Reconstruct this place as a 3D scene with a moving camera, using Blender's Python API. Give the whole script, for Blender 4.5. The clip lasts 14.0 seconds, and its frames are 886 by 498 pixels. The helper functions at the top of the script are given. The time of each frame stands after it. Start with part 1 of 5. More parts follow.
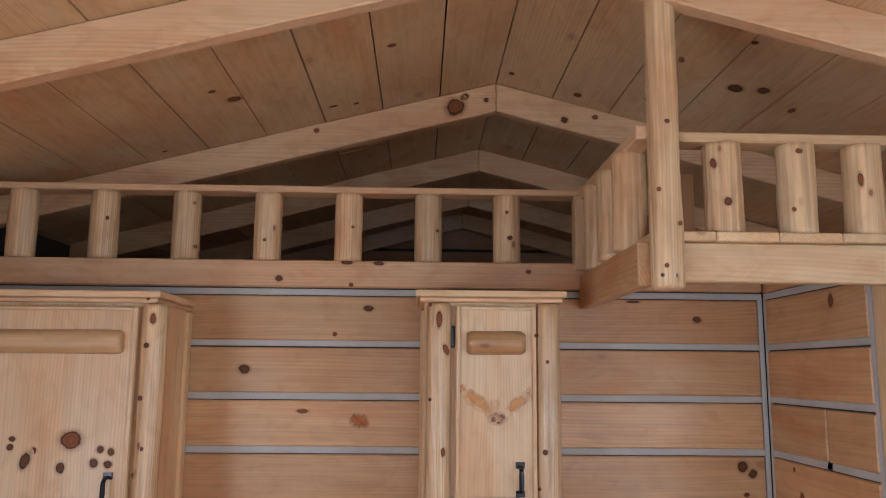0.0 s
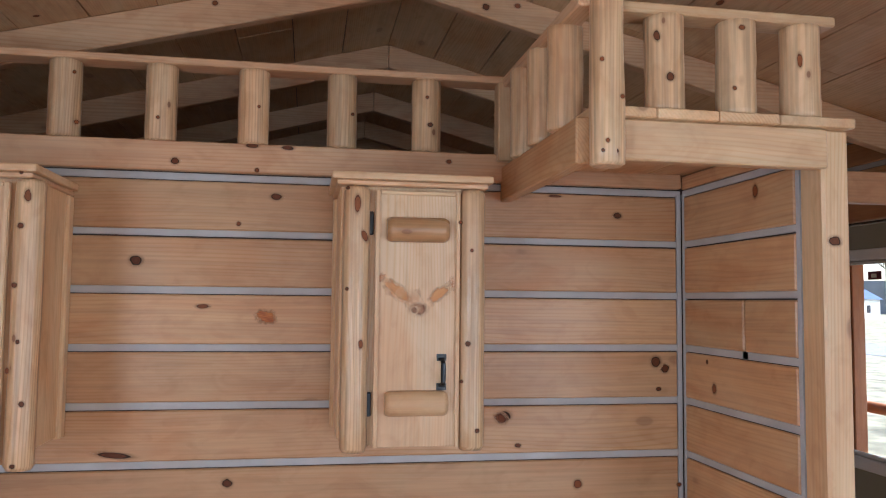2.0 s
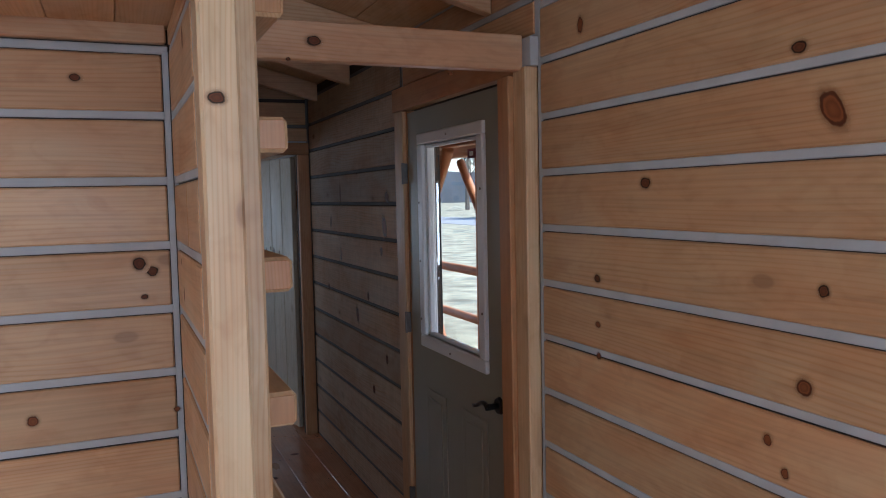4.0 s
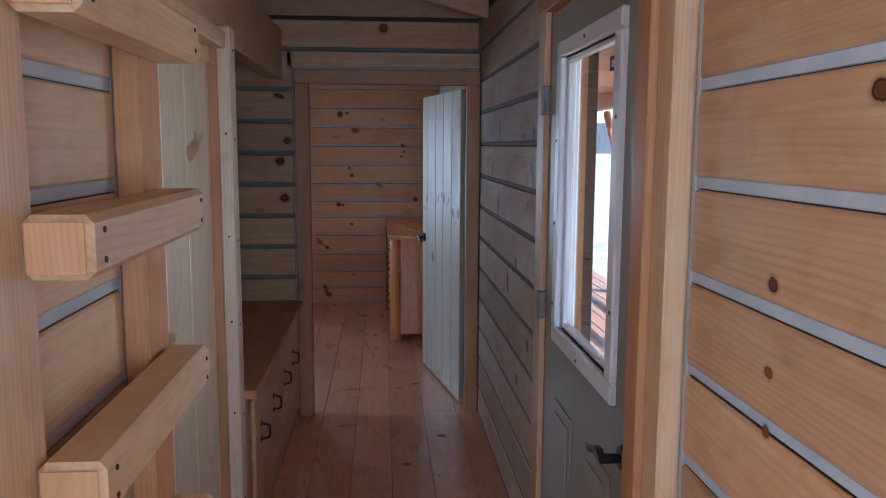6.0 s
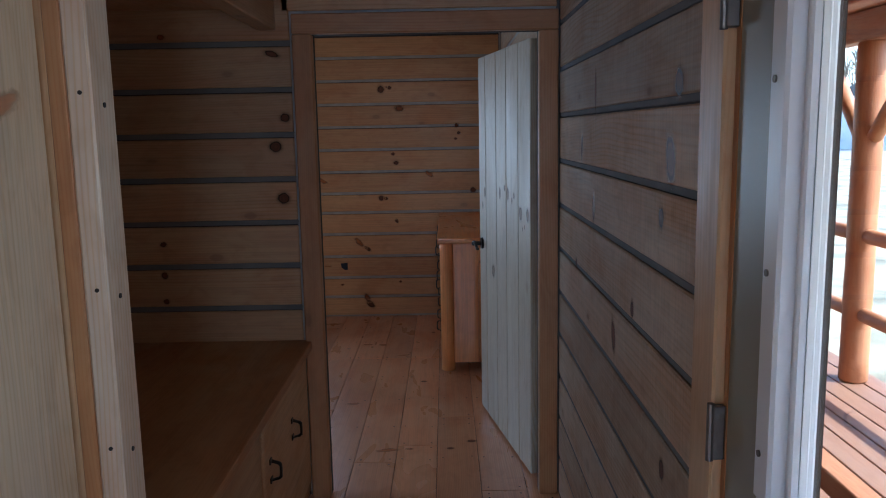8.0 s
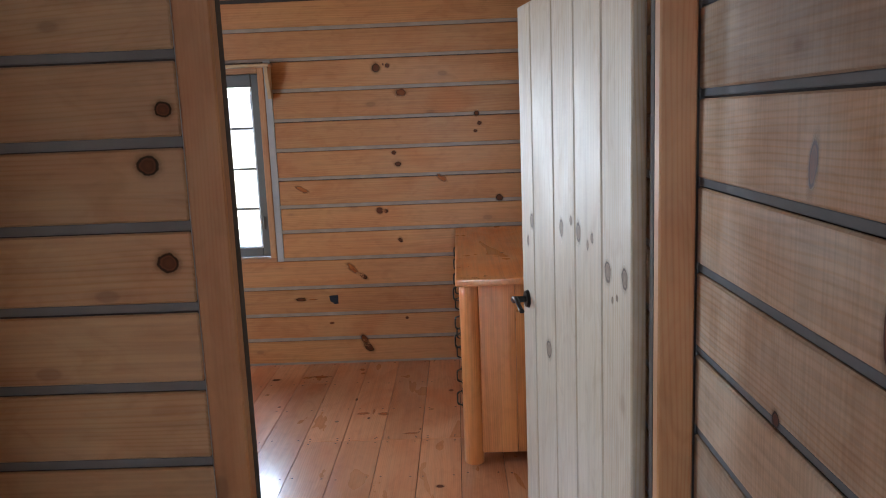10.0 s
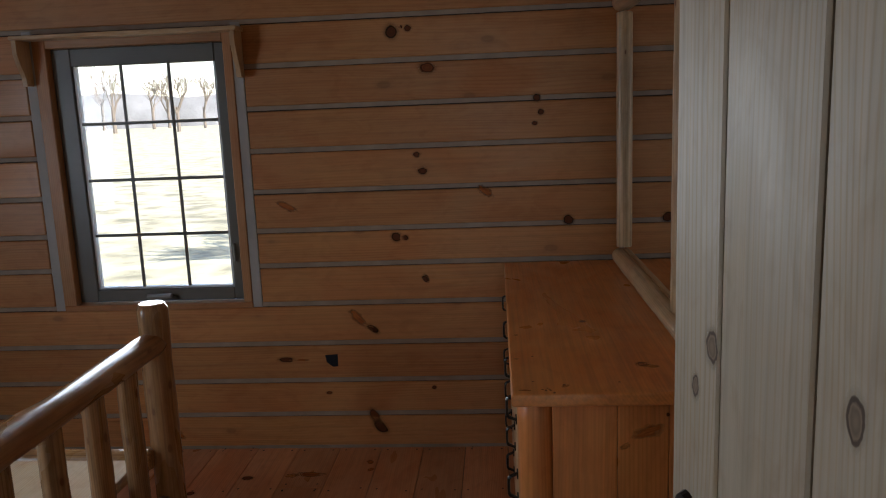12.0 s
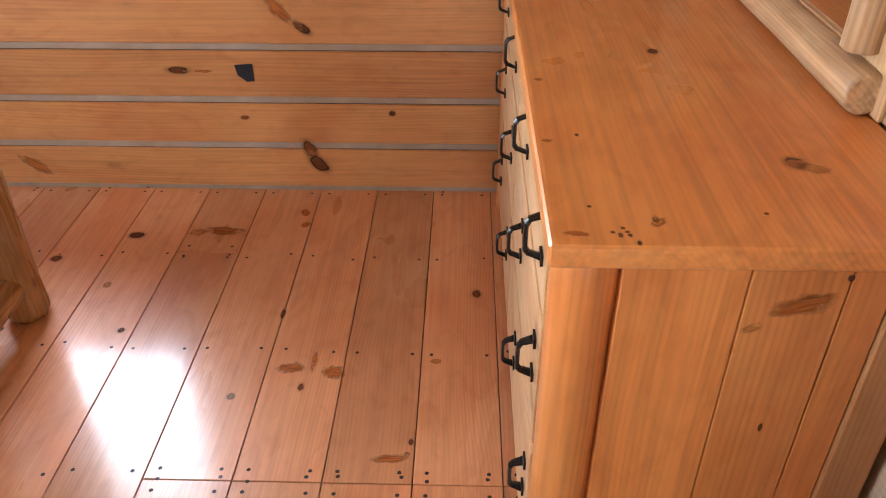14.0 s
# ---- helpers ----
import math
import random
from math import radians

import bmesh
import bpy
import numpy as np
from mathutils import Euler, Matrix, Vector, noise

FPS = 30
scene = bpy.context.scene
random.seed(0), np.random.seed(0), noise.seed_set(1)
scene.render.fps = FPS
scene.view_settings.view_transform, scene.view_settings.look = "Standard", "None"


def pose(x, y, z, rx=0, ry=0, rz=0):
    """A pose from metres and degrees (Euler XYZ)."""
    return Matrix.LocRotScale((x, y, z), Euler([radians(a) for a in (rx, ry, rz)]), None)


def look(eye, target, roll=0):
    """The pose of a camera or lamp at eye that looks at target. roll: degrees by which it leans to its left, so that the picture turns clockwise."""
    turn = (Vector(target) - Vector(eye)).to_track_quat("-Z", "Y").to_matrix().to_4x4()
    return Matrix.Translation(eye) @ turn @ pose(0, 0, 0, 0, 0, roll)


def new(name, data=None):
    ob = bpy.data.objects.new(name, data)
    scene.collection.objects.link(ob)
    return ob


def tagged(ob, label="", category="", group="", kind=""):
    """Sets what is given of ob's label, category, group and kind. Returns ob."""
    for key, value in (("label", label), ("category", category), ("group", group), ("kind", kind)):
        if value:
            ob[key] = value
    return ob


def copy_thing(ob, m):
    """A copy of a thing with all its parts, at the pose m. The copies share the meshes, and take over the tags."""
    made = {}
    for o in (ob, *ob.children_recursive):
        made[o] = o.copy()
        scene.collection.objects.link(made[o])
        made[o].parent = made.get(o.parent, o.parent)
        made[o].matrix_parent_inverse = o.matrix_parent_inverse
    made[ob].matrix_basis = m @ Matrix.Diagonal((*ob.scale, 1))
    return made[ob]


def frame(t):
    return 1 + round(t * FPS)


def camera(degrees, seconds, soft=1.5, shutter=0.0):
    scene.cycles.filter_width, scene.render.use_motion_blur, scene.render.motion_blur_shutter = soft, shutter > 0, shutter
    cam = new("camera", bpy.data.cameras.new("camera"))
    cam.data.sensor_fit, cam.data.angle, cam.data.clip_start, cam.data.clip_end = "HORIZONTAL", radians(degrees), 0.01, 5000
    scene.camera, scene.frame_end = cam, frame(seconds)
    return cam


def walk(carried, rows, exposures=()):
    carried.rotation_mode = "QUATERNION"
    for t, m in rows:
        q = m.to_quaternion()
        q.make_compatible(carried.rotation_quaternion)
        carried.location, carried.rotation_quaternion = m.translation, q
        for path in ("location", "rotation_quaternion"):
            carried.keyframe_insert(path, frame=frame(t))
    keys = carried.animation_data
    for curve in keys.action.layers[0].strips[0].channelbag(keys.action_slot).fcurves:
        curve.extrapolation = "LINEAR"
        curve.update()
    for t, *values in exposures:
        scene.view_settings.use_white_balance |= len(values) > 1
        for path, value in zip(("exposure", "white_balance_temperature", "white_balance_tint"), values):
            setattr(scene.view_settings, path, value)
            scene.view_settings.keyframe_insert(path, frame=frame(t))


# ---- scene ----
cam = camera(59.3, 14.0, soft=1.0)
PATH = [
    (0, (0.536, 0.291, 1.77), (0.59, 2.266, 2.077), 0.5),
    (0.5, (0.517, 0.275, 1.713), (0.582, 2.259, 1.963), 0.6),
    (1, (0.496, 0.31, 1.692), (0.632, 2.296, 1.891), 0.7),
    (1.5, (0.451, 0.39, 1.68), (0.658, 2.373, 1.839), 0.8),
    (2, (0.463, 0.467, 1.656), (0.803, 2.434, 1.791), 0.6),
    (2.5, (0.735, 0.478, 1.65), (1.212, 2.418, 1.746), -0.3),
    (3, (1.035, 0.464, 1.651), (1.681, 2.356, 1.686), -1.3),
    (3.5, (1.282, 0.546, 1.623), (2.066, 2.386, 1.564), -1.6),
    (3.7, (1.384, 0.605, 1.627), (2.181, 2.438, 1.534), -1.6),
    (5.8, (2.159, 1.346, 1.601), (2.377, 3.316, 1.334), 0.5),
    (6, (2.211, 1.46, 1.583), (2.365, 3.437, 1.32), 0.3),
    (6.5, (2.334, 1.777, 1.577), (2.334, 3.757, 1.298), 0.0),
    (7, (2.333, 2.101, 1.554), (2.325, 4.083, 1.287), 0.1),
    (7.5, (2.298, 2.432, 1.574), (2.324, 4.412, 1.295), -0.1),
    (8, (2.316, 2.795, 1.543), (2.305, 4.772, 1.242), -1.1),
    (8.2, (2.333, 2.95, 1.537), (2.299, 4.926, 1.231), -1.6),
    (10.3, (2.249, 4.564, 1.569), (2.208, 6.535, 1.232), -2.4),
    (10.5, (2.224, 4.722, 1.554), (2.218, 6.693, 1.215), -2.2),
    (11, (2.202, 5.1, 1.574), (2.221, 7.073, 1.242), -2.6),
    (11.5, (2.248, 5.479, 1.579), (2.168, 7.451, 1.254), -2.6),
    (12, (2.233, 5.837, 1.553), (2.089, 7.8, 1.198), -2.3),
    (12.5, (2.17, 6.2, 1.537), (1.998, 8.131, 1.046), -1.9),
    (13, (2.146, 6.568, 1.469), (1.968, 8.428, 0.757), -1.1),
    (13.5, (2.174, 6.848, 1.382), (2.051, 8.589, 0.405), -0.8),
    (14, (2.154, 6.875, 1.369), (2.105, 8.526, 0.241), -0.2),
]
EXPOSURES = [
    (0, 1.95, 6150, 14), (1, 1.95, 6050, 14), (2, 2.05, 5850, 13), (2.5, 2.0, 5700, 12), (3, 1.55, 5550, 12), (3.7, 1.65, 5450, 11), (5.8, 2.7, 5050, 10), (7.0, 2.9, 4800, 8), (7.5, 2.55, 4800, 7), (8.2, 2.4, 5250, 9),
    (10.3, 3.85, 6000, 13), (11, 3.1, 6100, 13), (11.5, 2.3, 6350, 13), (12.5, 2.1, 6600, 14), (13, 1.85, 6600, 15), (13.5, 2.95, 6800, 18), (14, 4.7, 7150, 22),
]
walk(cam, [(t, look(eye, target, roll)) for t, eye, target, roll in PATH], EXPOSURES)
LIGHT = {"west": 12.5, "south": 9, "east": 11, "bed_west": 6.0, "bed_back": 1.9, "entry": 0.46}

# ---- world, sun, window light ----
world = bpy.data.worlds.new("world")
scene.world = world
world.use_nodes = True
SUN_EL, SUN_AZ = radians(46), math.atan2(-0.42, 0.9)
sky = world.node_tree.nodes.new("ShaderNodeTexSky")
sky.sky_type, sky.sun_disc = "NISHITA", False
sky.sun_elevation, sky.sun_rotation = SUN_EL, math.pi / 2 - SUN_AZ
world.node_tree.links.new(sky.outputs[0], world.node_tree.nodes["Background"].inputs[0])
world.node_tree.nodes["Background"].inputs[1].default_value = 0.12
sun = new("sun", bpy.data.lights.new("sun", "SUN"))
sun.data.energy, sun.data.angle, sun.data.color = 2.8, radians(0.5), (1, 0.95, 0.86)
sun.matrix_world = look((0, 0, 0), (-math.cos(SUN_AZ) * math.cos(SUN_EL), -math.sin(SUN_AZ) * math.cos(SUN_EL), -math.sin(SUN_EL)))


def window_light(x, y, z, target, w, h, watts, color=(0.70, 0.85, 1.0), spread=180):
    """Sky light that enters through one window's opening."""
    d = bpy.data.lights.new("window_light", "AREA")
    d.shape, d.size, d.size_y, d.energy, d.color = "RECTANGLE", w, h, watts, color
    d.spread = radians(spread)
    ob = new("window_light", d)
    ob.matrix_world = look((x, y, z), target)
    return ob


# ---- plan ----
WEST, EAST, SOUTH = -1.176, 2.776, -2.6
KITCHEN, NOOK, HALL_END, BACK = 2.868, 1.68, 5.955, 9.24
RIDGE, RIDGE_Z, SLOPE = 0.815, 2.872, 0.256


def roof_z(x):
    return RIDGE_Z - SLOPE * abs(x - RIDGE)


window_light(WEST - 0.02, 0.0, 1.35, (2, 0.6, 1.9), 1.5, 1.1, LIGHT["west"])
# East and south living room windows are unseen, assumed for daylight from behind.
window_light(EAST + 0.03, -0.2, 1.4, (0, 1.2, 1.1), 1.5, 1.1, LIGHT["east"])
window_light(1.4, SOUTH - 0.02, 1.45, (1.5, 2, 1.3), 2.0, 1.3, LIGHT["south"])
window_light(WEST - 0.02, 6.75, 1.35, (2, 7.3, 1.0), 1.2, 1.12, LIGHT["bed_west"], (0.66, 0.82, 1.0))
window_light(0.68, BACK + 0.012, 1.29, (0.68, 5.0, 1.29), 0.62, 0.98, LIGHT["bed_back"], (0.80, 0.91, 1.0), 130)
window_light(2.728, 3.503, 1.437, (1.0, 3.503, 1.437), 0.50, 0.76, LIGHT["entry"], (0.86, 0.94, 1.0))


# ---- materials ----
def nodes_of(name):
    m = bpy.data.materials.new(name)
    m.use_nodes = True
    return m, m.node_tree.nodes, m.node_tree.links, m.node_tree.nodes["Principled BSDF"]


def ramp(nodes, stops):
    r = nodes.new("ShaderNodeValToRGB")
    while len(r.color_ramp.elements) < len(stops):
        r.color_ramp.elements.new(0.5)
    for e, (p, c) in zip(r.color_ramp.elements, stops):
        e.position, e.color = p, (*c, 1)
    return r


def tint(c, k):
    return tuple(min(1, v * k) for v in c)


def wood(name, base, axis, rough=0.45, contrast=1.0, knots=0.5, vary=0.16, bump=0.12, red=(0.75, 0.5, 0.34), saw=0.0, coat=0.0, spots=(2.6, 5.2), spot=1.0, sheen=0.14):
    """Sawn pine: long grain along one axis, broad tone changes, small knots, its own tone on every board."""
    m, N, L, b = nodes_of(name)
    tc, oi = N.new("ShaderNodeTexCoord"), N.new("ShaderNodeObjectInfo")
    off = N.new("ShaderNodeVectorMath")
    off.operation = "MULTIPLY"
    comb = N.new("ShaderNodeCombineXYZ")
    for i in range(3):
        L.new(oi.outputs["Random"], comb.inputs[i])
    L.new(comb.outputs[0], off.inputs[0])
    off.inputs[1].default_value = (37.0, 53.0, 71.0)
    add = N.new("ShaderNodeVectorMath")
    L.new(tc.outputs["Object"], add.inputs[0])
    L.new(off.outputs[0], add.inputs[1])

    def stretched(along, across):
        mp = N.new("ShaderNodeMapping")
        mp.inputs["Scale"].default_value = [along if i == "xyz".index(axis) else across for i in range(3)]
        L.new(add.outputs[0], mp.inputs[0])
        return mp

    def noise_at(mp, scale, detail, distortion=0.0):
        n = N.new("ShaderNodeTexNoise")
        n.inputs["Scale"].default_value, n.inputs["Detail"].default_value, n.inputs["Distortion"].default_value = scale, detail, distortion
        L.new(mp.outputs[0], n.inputs["Vector"])
        return n

    def mix(kind, fac, a, c):
        x = N.new("ShaderNodeMix")
        x.data_type, x.blend_type = "RGBA", kind
        for sock, v in ((x.inputs[0], fac), (x.inputs[6], a), (x.inputs[7], c)):
            if isinstance(v, (int, float)):
                sock.default_value = v
            elif isinstance(v, tuple):
                sock.default_value = (*v, 1)
            else:
                L.new(v, sock)
        return x.outputs[2]

    def arith(op, *ins):
        x = N.new("ShaderNodeMath")
        x.operation = op
        for sock, v in zip(x.inputs, ins):
            if isinstance(v, (int, float)):
                sock.default_value = v
            else:
                L.new(v, sock)
        return x.outputs[0]

    xyz = N.new("ShaderNodeSeparateXYZ")
    L.new(add.outputs[0], xyz.inputs[0])
    one, two = [xyz.outputs["xyz".index(q)] for q in "xyz" if q != axis]
    warp = noise_at(stretched(0.55, 3.2), 1.0, 2.0, 0.3)
    phase = arith("ADD", arith("MULTIPLY", arith("ADD", one, arith("MULTIPLY", two, 0.8)), 640.0), arith("MULTIPLY", warp.outputs[0], 85.0))
    sine = arith("SINE", phase)
    r_ring = ramp(N, [(0.0, tint((base[0] * 0.99, base[1] * 0.90, base[2] * 0.78), 1 - 0.055 * contrast)), (0.34, tint(base, 0.985)), (1.0, tint(base, 1.02))])
    half = N.new("ShaderNodeMapRange")
    half.inputs[1].default_value = -1.0
    L.new(sine, half.inputs[0])
    L.new(half.outputs[0], r_ring.inputs[0])
    fine = noise_at(stretched(2.2, 85.0), 1.0, 5.0)
    r_fine = ramp(N, [(0.3, (1 - 0.13 * contrast,) * 3), (0.60, (1, 1, 1))])
    L.new(fine.outputs[0], r_fine.inputs[0])
    patch = noise_at(stretched(0.8, 5.0), 1.0, 2.0, 0.6)
    r_patch = ramp(N, [(0.36, (0.12, 0.12, 0.12)), (0.62, (1, 1, 1))])
    L.new(patch.outputs[0], r_patch.inputs[0])
    col = mix("MIX", r_patch.outputs[0], tint(base, 1.0), r_ring.outputs[0])
    col = mix("MULTIPLY", 1.0, col, r_fine.outputs[0])
    broad = noise_at(stretched(1.6, 4.0), 1.0, 3.0, 1.2)
    r_broad = ramp(N, [(0.30, tint(red, 1.15)), (0.60, (1, 1, 1))])
    L.new(broad.outputs[0], r_broad.inputs[0])
    col = mix("MULTIPLY", 0.5, col, r_broad.outputs[0])
    figure = noise_at(stretched(7.0, 16.0), 1.0, 3.0, 1.5)
    r_fig = ramp(N, [(0.32, (0.86, 0.80, 0.74)), (0.52, (1, 1, 1)), (0.72, (1.0, 1.0, 1.0))])
    L.new(figure.outputs[0], r_fig.inputs[0])
    col = mix("MULTIPLY", 0.7, col, r_fig.outputs[0])
    if saw:
        across_saw = noise_at(stretched(160.0, 3.0), 1.0, 2.0)
        r_saw = ramp(N, [(0.4, (1 - saw,) * 3), (0.6, (1, 1, 1))])
        L.new(across_saw.outputs[0], r_saw.inputs[0])
        col = mix("MULTIPLY", 1.0, col, r_saw.outputs[0])
    vor = N.new("ShaderNodeTexVoronoi")
    vor.inputs["Scale"].default_value = 1.0
    L.new(stretched(*spots).outputs[0], vor.inputs["Vector"])
    r_knot = ramp(N, [(0.065 * spot, (1, 1, 1)), (0.09 * spot, (0.3, 0.3, 0.3)), (0.16 * spot, (0, 0, 0))])
    L.new(vor.outputs["Distance"], r_knot.inputs[0])
    kf = N.new("ShaderNodeMath")
    kf.operation = "MULTIPLY"
    L.new(r_knot.outputs[0], kf.inputs[0])
    kf.inputs[1].default_value = knots
    col = mix("MIX", kf.outputs[0], col, tint((0.20, 0.085, 0.035), 1.0))
    tone = N.new("ShaderNodeMapRange")
    L.new(oi.outputs["Random"], tone.inputs[0])
    tone.inputs[3].default_value, tone.inputs[4].default_value = 1 - vary, 1 + vary * 0.5
    hsv = N.new("ShaderNodeHueSaturation")
    L.new(tone.outputs[0], hsv.inputs["Value"])
    L.new(col, hsv.inputs["Color"])
    L.new(hsv.outputs[0], b.inputs["Base Color"])
    r_rough = ramp(N, [(0.3, (rough + 0.12,) * 3), (0.7, (max(0.05, rough - 0.08),) * 3)])
    L.new(broad.outputs[0], r_rough.inputs[0])
    L.new(r_rough.outputs[0], b.inputs["Roughness"])
    if coat:
        b.inputs["Coat Weight"].default_value, b.inputs["Coat Roughness"].default_value, b.inputs["Coat IOR"].default_value = coat, sheen, 1.5
    bp = N.new("ShaderNodeBump")
    bp.inputs["Strength"].default_value, bp.inputs["Distance"].default_value = bump, 0.003
    L.new(fine.outputs[0], bp.inputs["Height"])
    L.new(bp.outputs[0], b.inputs["Normal"])
    return m


def plain(name, color, rough=0.5, metal=0.0, var=0.12, scale=12.0, bump=0.05, spec=0.5):
    m, N, L, b = nodes_of(name)
    tc = N.new("ShaderNodeTexCoord")
    n, n2 = N.new("ShaderNodeTexNoise"), N.new("ShaderNodeTexNoise")
    n.inputs["Scale"].default_value, n.inputs["Detail"].default_value = scale, 5
    n2.inputs["Scale"].default_value = scale * 9
    L.new(tc.outputs["Object"], n.inputs["Vector"])
    L.new(tc.outputs["Object"], n2.inputs["Vector"])
    r = ramp(N, [(0.3, tint(color, 1 - var)), (0.7, tint(color, 1 + var))])
    L.new(n.outputs[0], r.inputs[0])
    L.new(r.outputs[0], b.inputs["Base Color"])
    b.inputs["Roughness"].default_value, b.inputs["Metallic"].default_value = rough, metal
    b.inputs["Specular IOR Level"].default_value = spec
    bp = N.new("ShaderNodeBump")
    bp.inputs["Strength"].default_value, bp.inputs["Distance"].default_value = bump, 0.004
    L.new(n2.outputs[0], bp.inputs["Height"])
    L.new(bp.outputs[0], b.inputs["Normal"])
    return m


PINE, PALE, DOORW, FLOORC, DRESS = (0.57, 0.342, 0.168), (0.68, 0.47, 0.26), (0.57, 0.48, 0.36), (0.72, 0.36, 0.185), (0.78, 0.32, 0.092)
pine = {a: wood("varnished_pine_" + a, PINE, a, contrast=1.25) for a in "xyz"}
roofpine = wood("ceiling_pine", (0.60, 0.40, 0.21), "y", rough=0.5, vary=0.1, knots=0.5)
pale = {a: wood("pale_pine_" + a, PALE, a, knots=0.6) for a in "xyz"}
beam = {a: wood("beam_pine_" + a, (0.64, 0.41, 0.23), a, vary=0.08) for a in "xyz"}
rough_pine = wood("rough_sawn_pine_y", (0.66, 0.515, 0.36), "y", rough=0.7, knots=0.8, saw=0.11, bump=0.4, vary=0.24, contrast=1.2)
bed_pine = {a: wood("bedroom_pine_" + a, (0.58, 0.275, 0.10), a, rough=0.42, contrast=1.25) for a in "xyz"}
door_pine = wood("pale_door_pine_z", DOORW, "z", rough=0.45, contrast=1.15, knots=0.3, vary=0.1, red=(0.9, 0.82, 0.72))
closet_pine = wood("pale_closet_pine_z", (0.68, 0.54, 0.37), "z", rough=0.5, contrast=1.2, knots=0.1, vary=0.1, red=(0.9, 0.8, 0.66))
case_pine = {a: wood("casing_pine_" + a, (0.52, 0.265, 0.11), a, vary=0.1) for a in "xyz"}
floor_pine = wood("floor_pine_y", FLOORC, "y", contrast=1.2, rough=0.32, knots=0.12, vary=0.22, coat=0.48, sheen=0.13)
dress_pine = {a: wood("dresser_pine_" + a, DRESS, a, contrast=1.6, rough=0.33, vary=0.06, coat=0.3, knots=0.0) for a in "xyz"}
log_mat = {a: wood("peeled_log_" + a, (0.70, 0.49, 0.28), a, rough=0.36, contrast=2.8, knots=0.95, bump=0.7, red=(0.66, 0.42, 0.26), spots=(6.0, 11.0), spot=0.75) for a in "xyz"}
cedar = {a: wood("stained_cedar_" + a, (0.46, 0.20, 0.085), a, rough=0.55, contrast=1.1) for a in "xyz"}
bed_log = {a: wood("bed_log_" + a, (0.50, 0.29, 0.13), a, rough=0.26, coat=0.6, contrast=3.2, knots=0.95, bump=0.5, red=(0.45, 0.22, 0.1), spots=(8.0, 17.0), spot=1.7) for a in "xyz"}
chink = plain("grey_chinking", (0.43, 0.42, 0.40), rough=0.75, var=0.12, scale=6, bump=0.25)
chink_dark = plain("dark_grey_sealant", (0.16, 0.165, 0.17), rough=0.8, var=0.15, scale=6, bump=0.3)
black_iron = plain("black_iron", (0.012, 0.011, 0.011), rough=0.28, metal=0.4, var=0.3, scale=40)
steel = plain("brushed_steel", (0.22, 0.20, 0.18), rough=0.5, metal=1.0, var=0.1, scale=40)
olive = plain("olive_door_paint", (0.30, 0.285, 0.215), rough=0.42, var=0.04, scale=3, bump=0.04)
sash_paint = plain("olive_sash_vinyl", (0.15, 0.145, 0.125), rough=0.4, var=0.06, scale=6)
white_vinyl = plain("white_vinyl", (0.78, 0.80, 0.82), rough=0.35, var=0.03, scale=5, bump=0.02)
nail_mat = plain("dark_nail", (0.03, 0.025, 0.022), rough=0.5, metal=0.5)
paper = plain("white_paper", (0.8, 0.8, 0.78), rough=0.7, var=0.03)
ink = plain("printed_maroon", (0.16, 0.02, 0.03), rough=0.6, var=0.1)
wall_core = plain("dark_wall_core", (0.06, 0.045, 0.035), rough=0.85)
dark_gap = plain("dark_seam", (0.03, 0.018, 0.010), rough=0.9)
dark_hole = plain("dark_hole", (0.012, 0.014, 0.02), rough=0.9)
plywood = wood("plywood_y", (0.62, 0.46, 0.29), "y", rough=0.6, contrast=0.6, knots=0.2)

porch_wood = wood("deck_wood_y", (0.25, 0.135, 0.08), "y", rough=0.6, knots=0.4)
grass_mat = plain("winter_grass", (0.29, 0.265, 0.175), 0.9, var=0.55, scale=1.6, bump=0.8)
road_mat = plain("pale_asphalt", (0.26, 0.26, 0.26), 0.9, scale=2)
bark = plain("grey_bark", (0.16, 0.13, 0.105), 0.9, scale=8)
# Distance haze is painted into the ridge's bluish grey.
hill_mat = plain("hazy_woods", (0.20, 0.20, 0.21), 1.0, var=0.25, scale=0.15)

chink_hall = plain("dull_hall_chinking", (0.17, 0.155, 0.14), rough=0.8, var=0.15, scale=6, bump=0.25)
# Browner and darker than the grey chinking, for the bedroom end wall.
chink_tan = plain("tan_chinking", (0.36, 0.29, 0.23), 0.8, var=0.15, scale=9)


def clear_glass():
    m, N, L, b = nodes_of("window_glass")
    b.inputs["Transmission Weight"].default_value, b.inputs["Roughness"].default_value, b.inputs["IOR"].default_value = 1.0, 0.0, 1.35
    b.inputs["Base Color"].default_value = (0.97, 0.99, 0.98, 1)
    return m


def mirror_mat():
    m, N, L, b = nodes_of("mirror_silver")
    b.inputs["Metallic"].default_value, b.inputs["Roughness"].default_value, b.inputs["Base Color"].default_value = 1.0, 0.02, (0.82, 0.83, 0.82, 1)
    return m


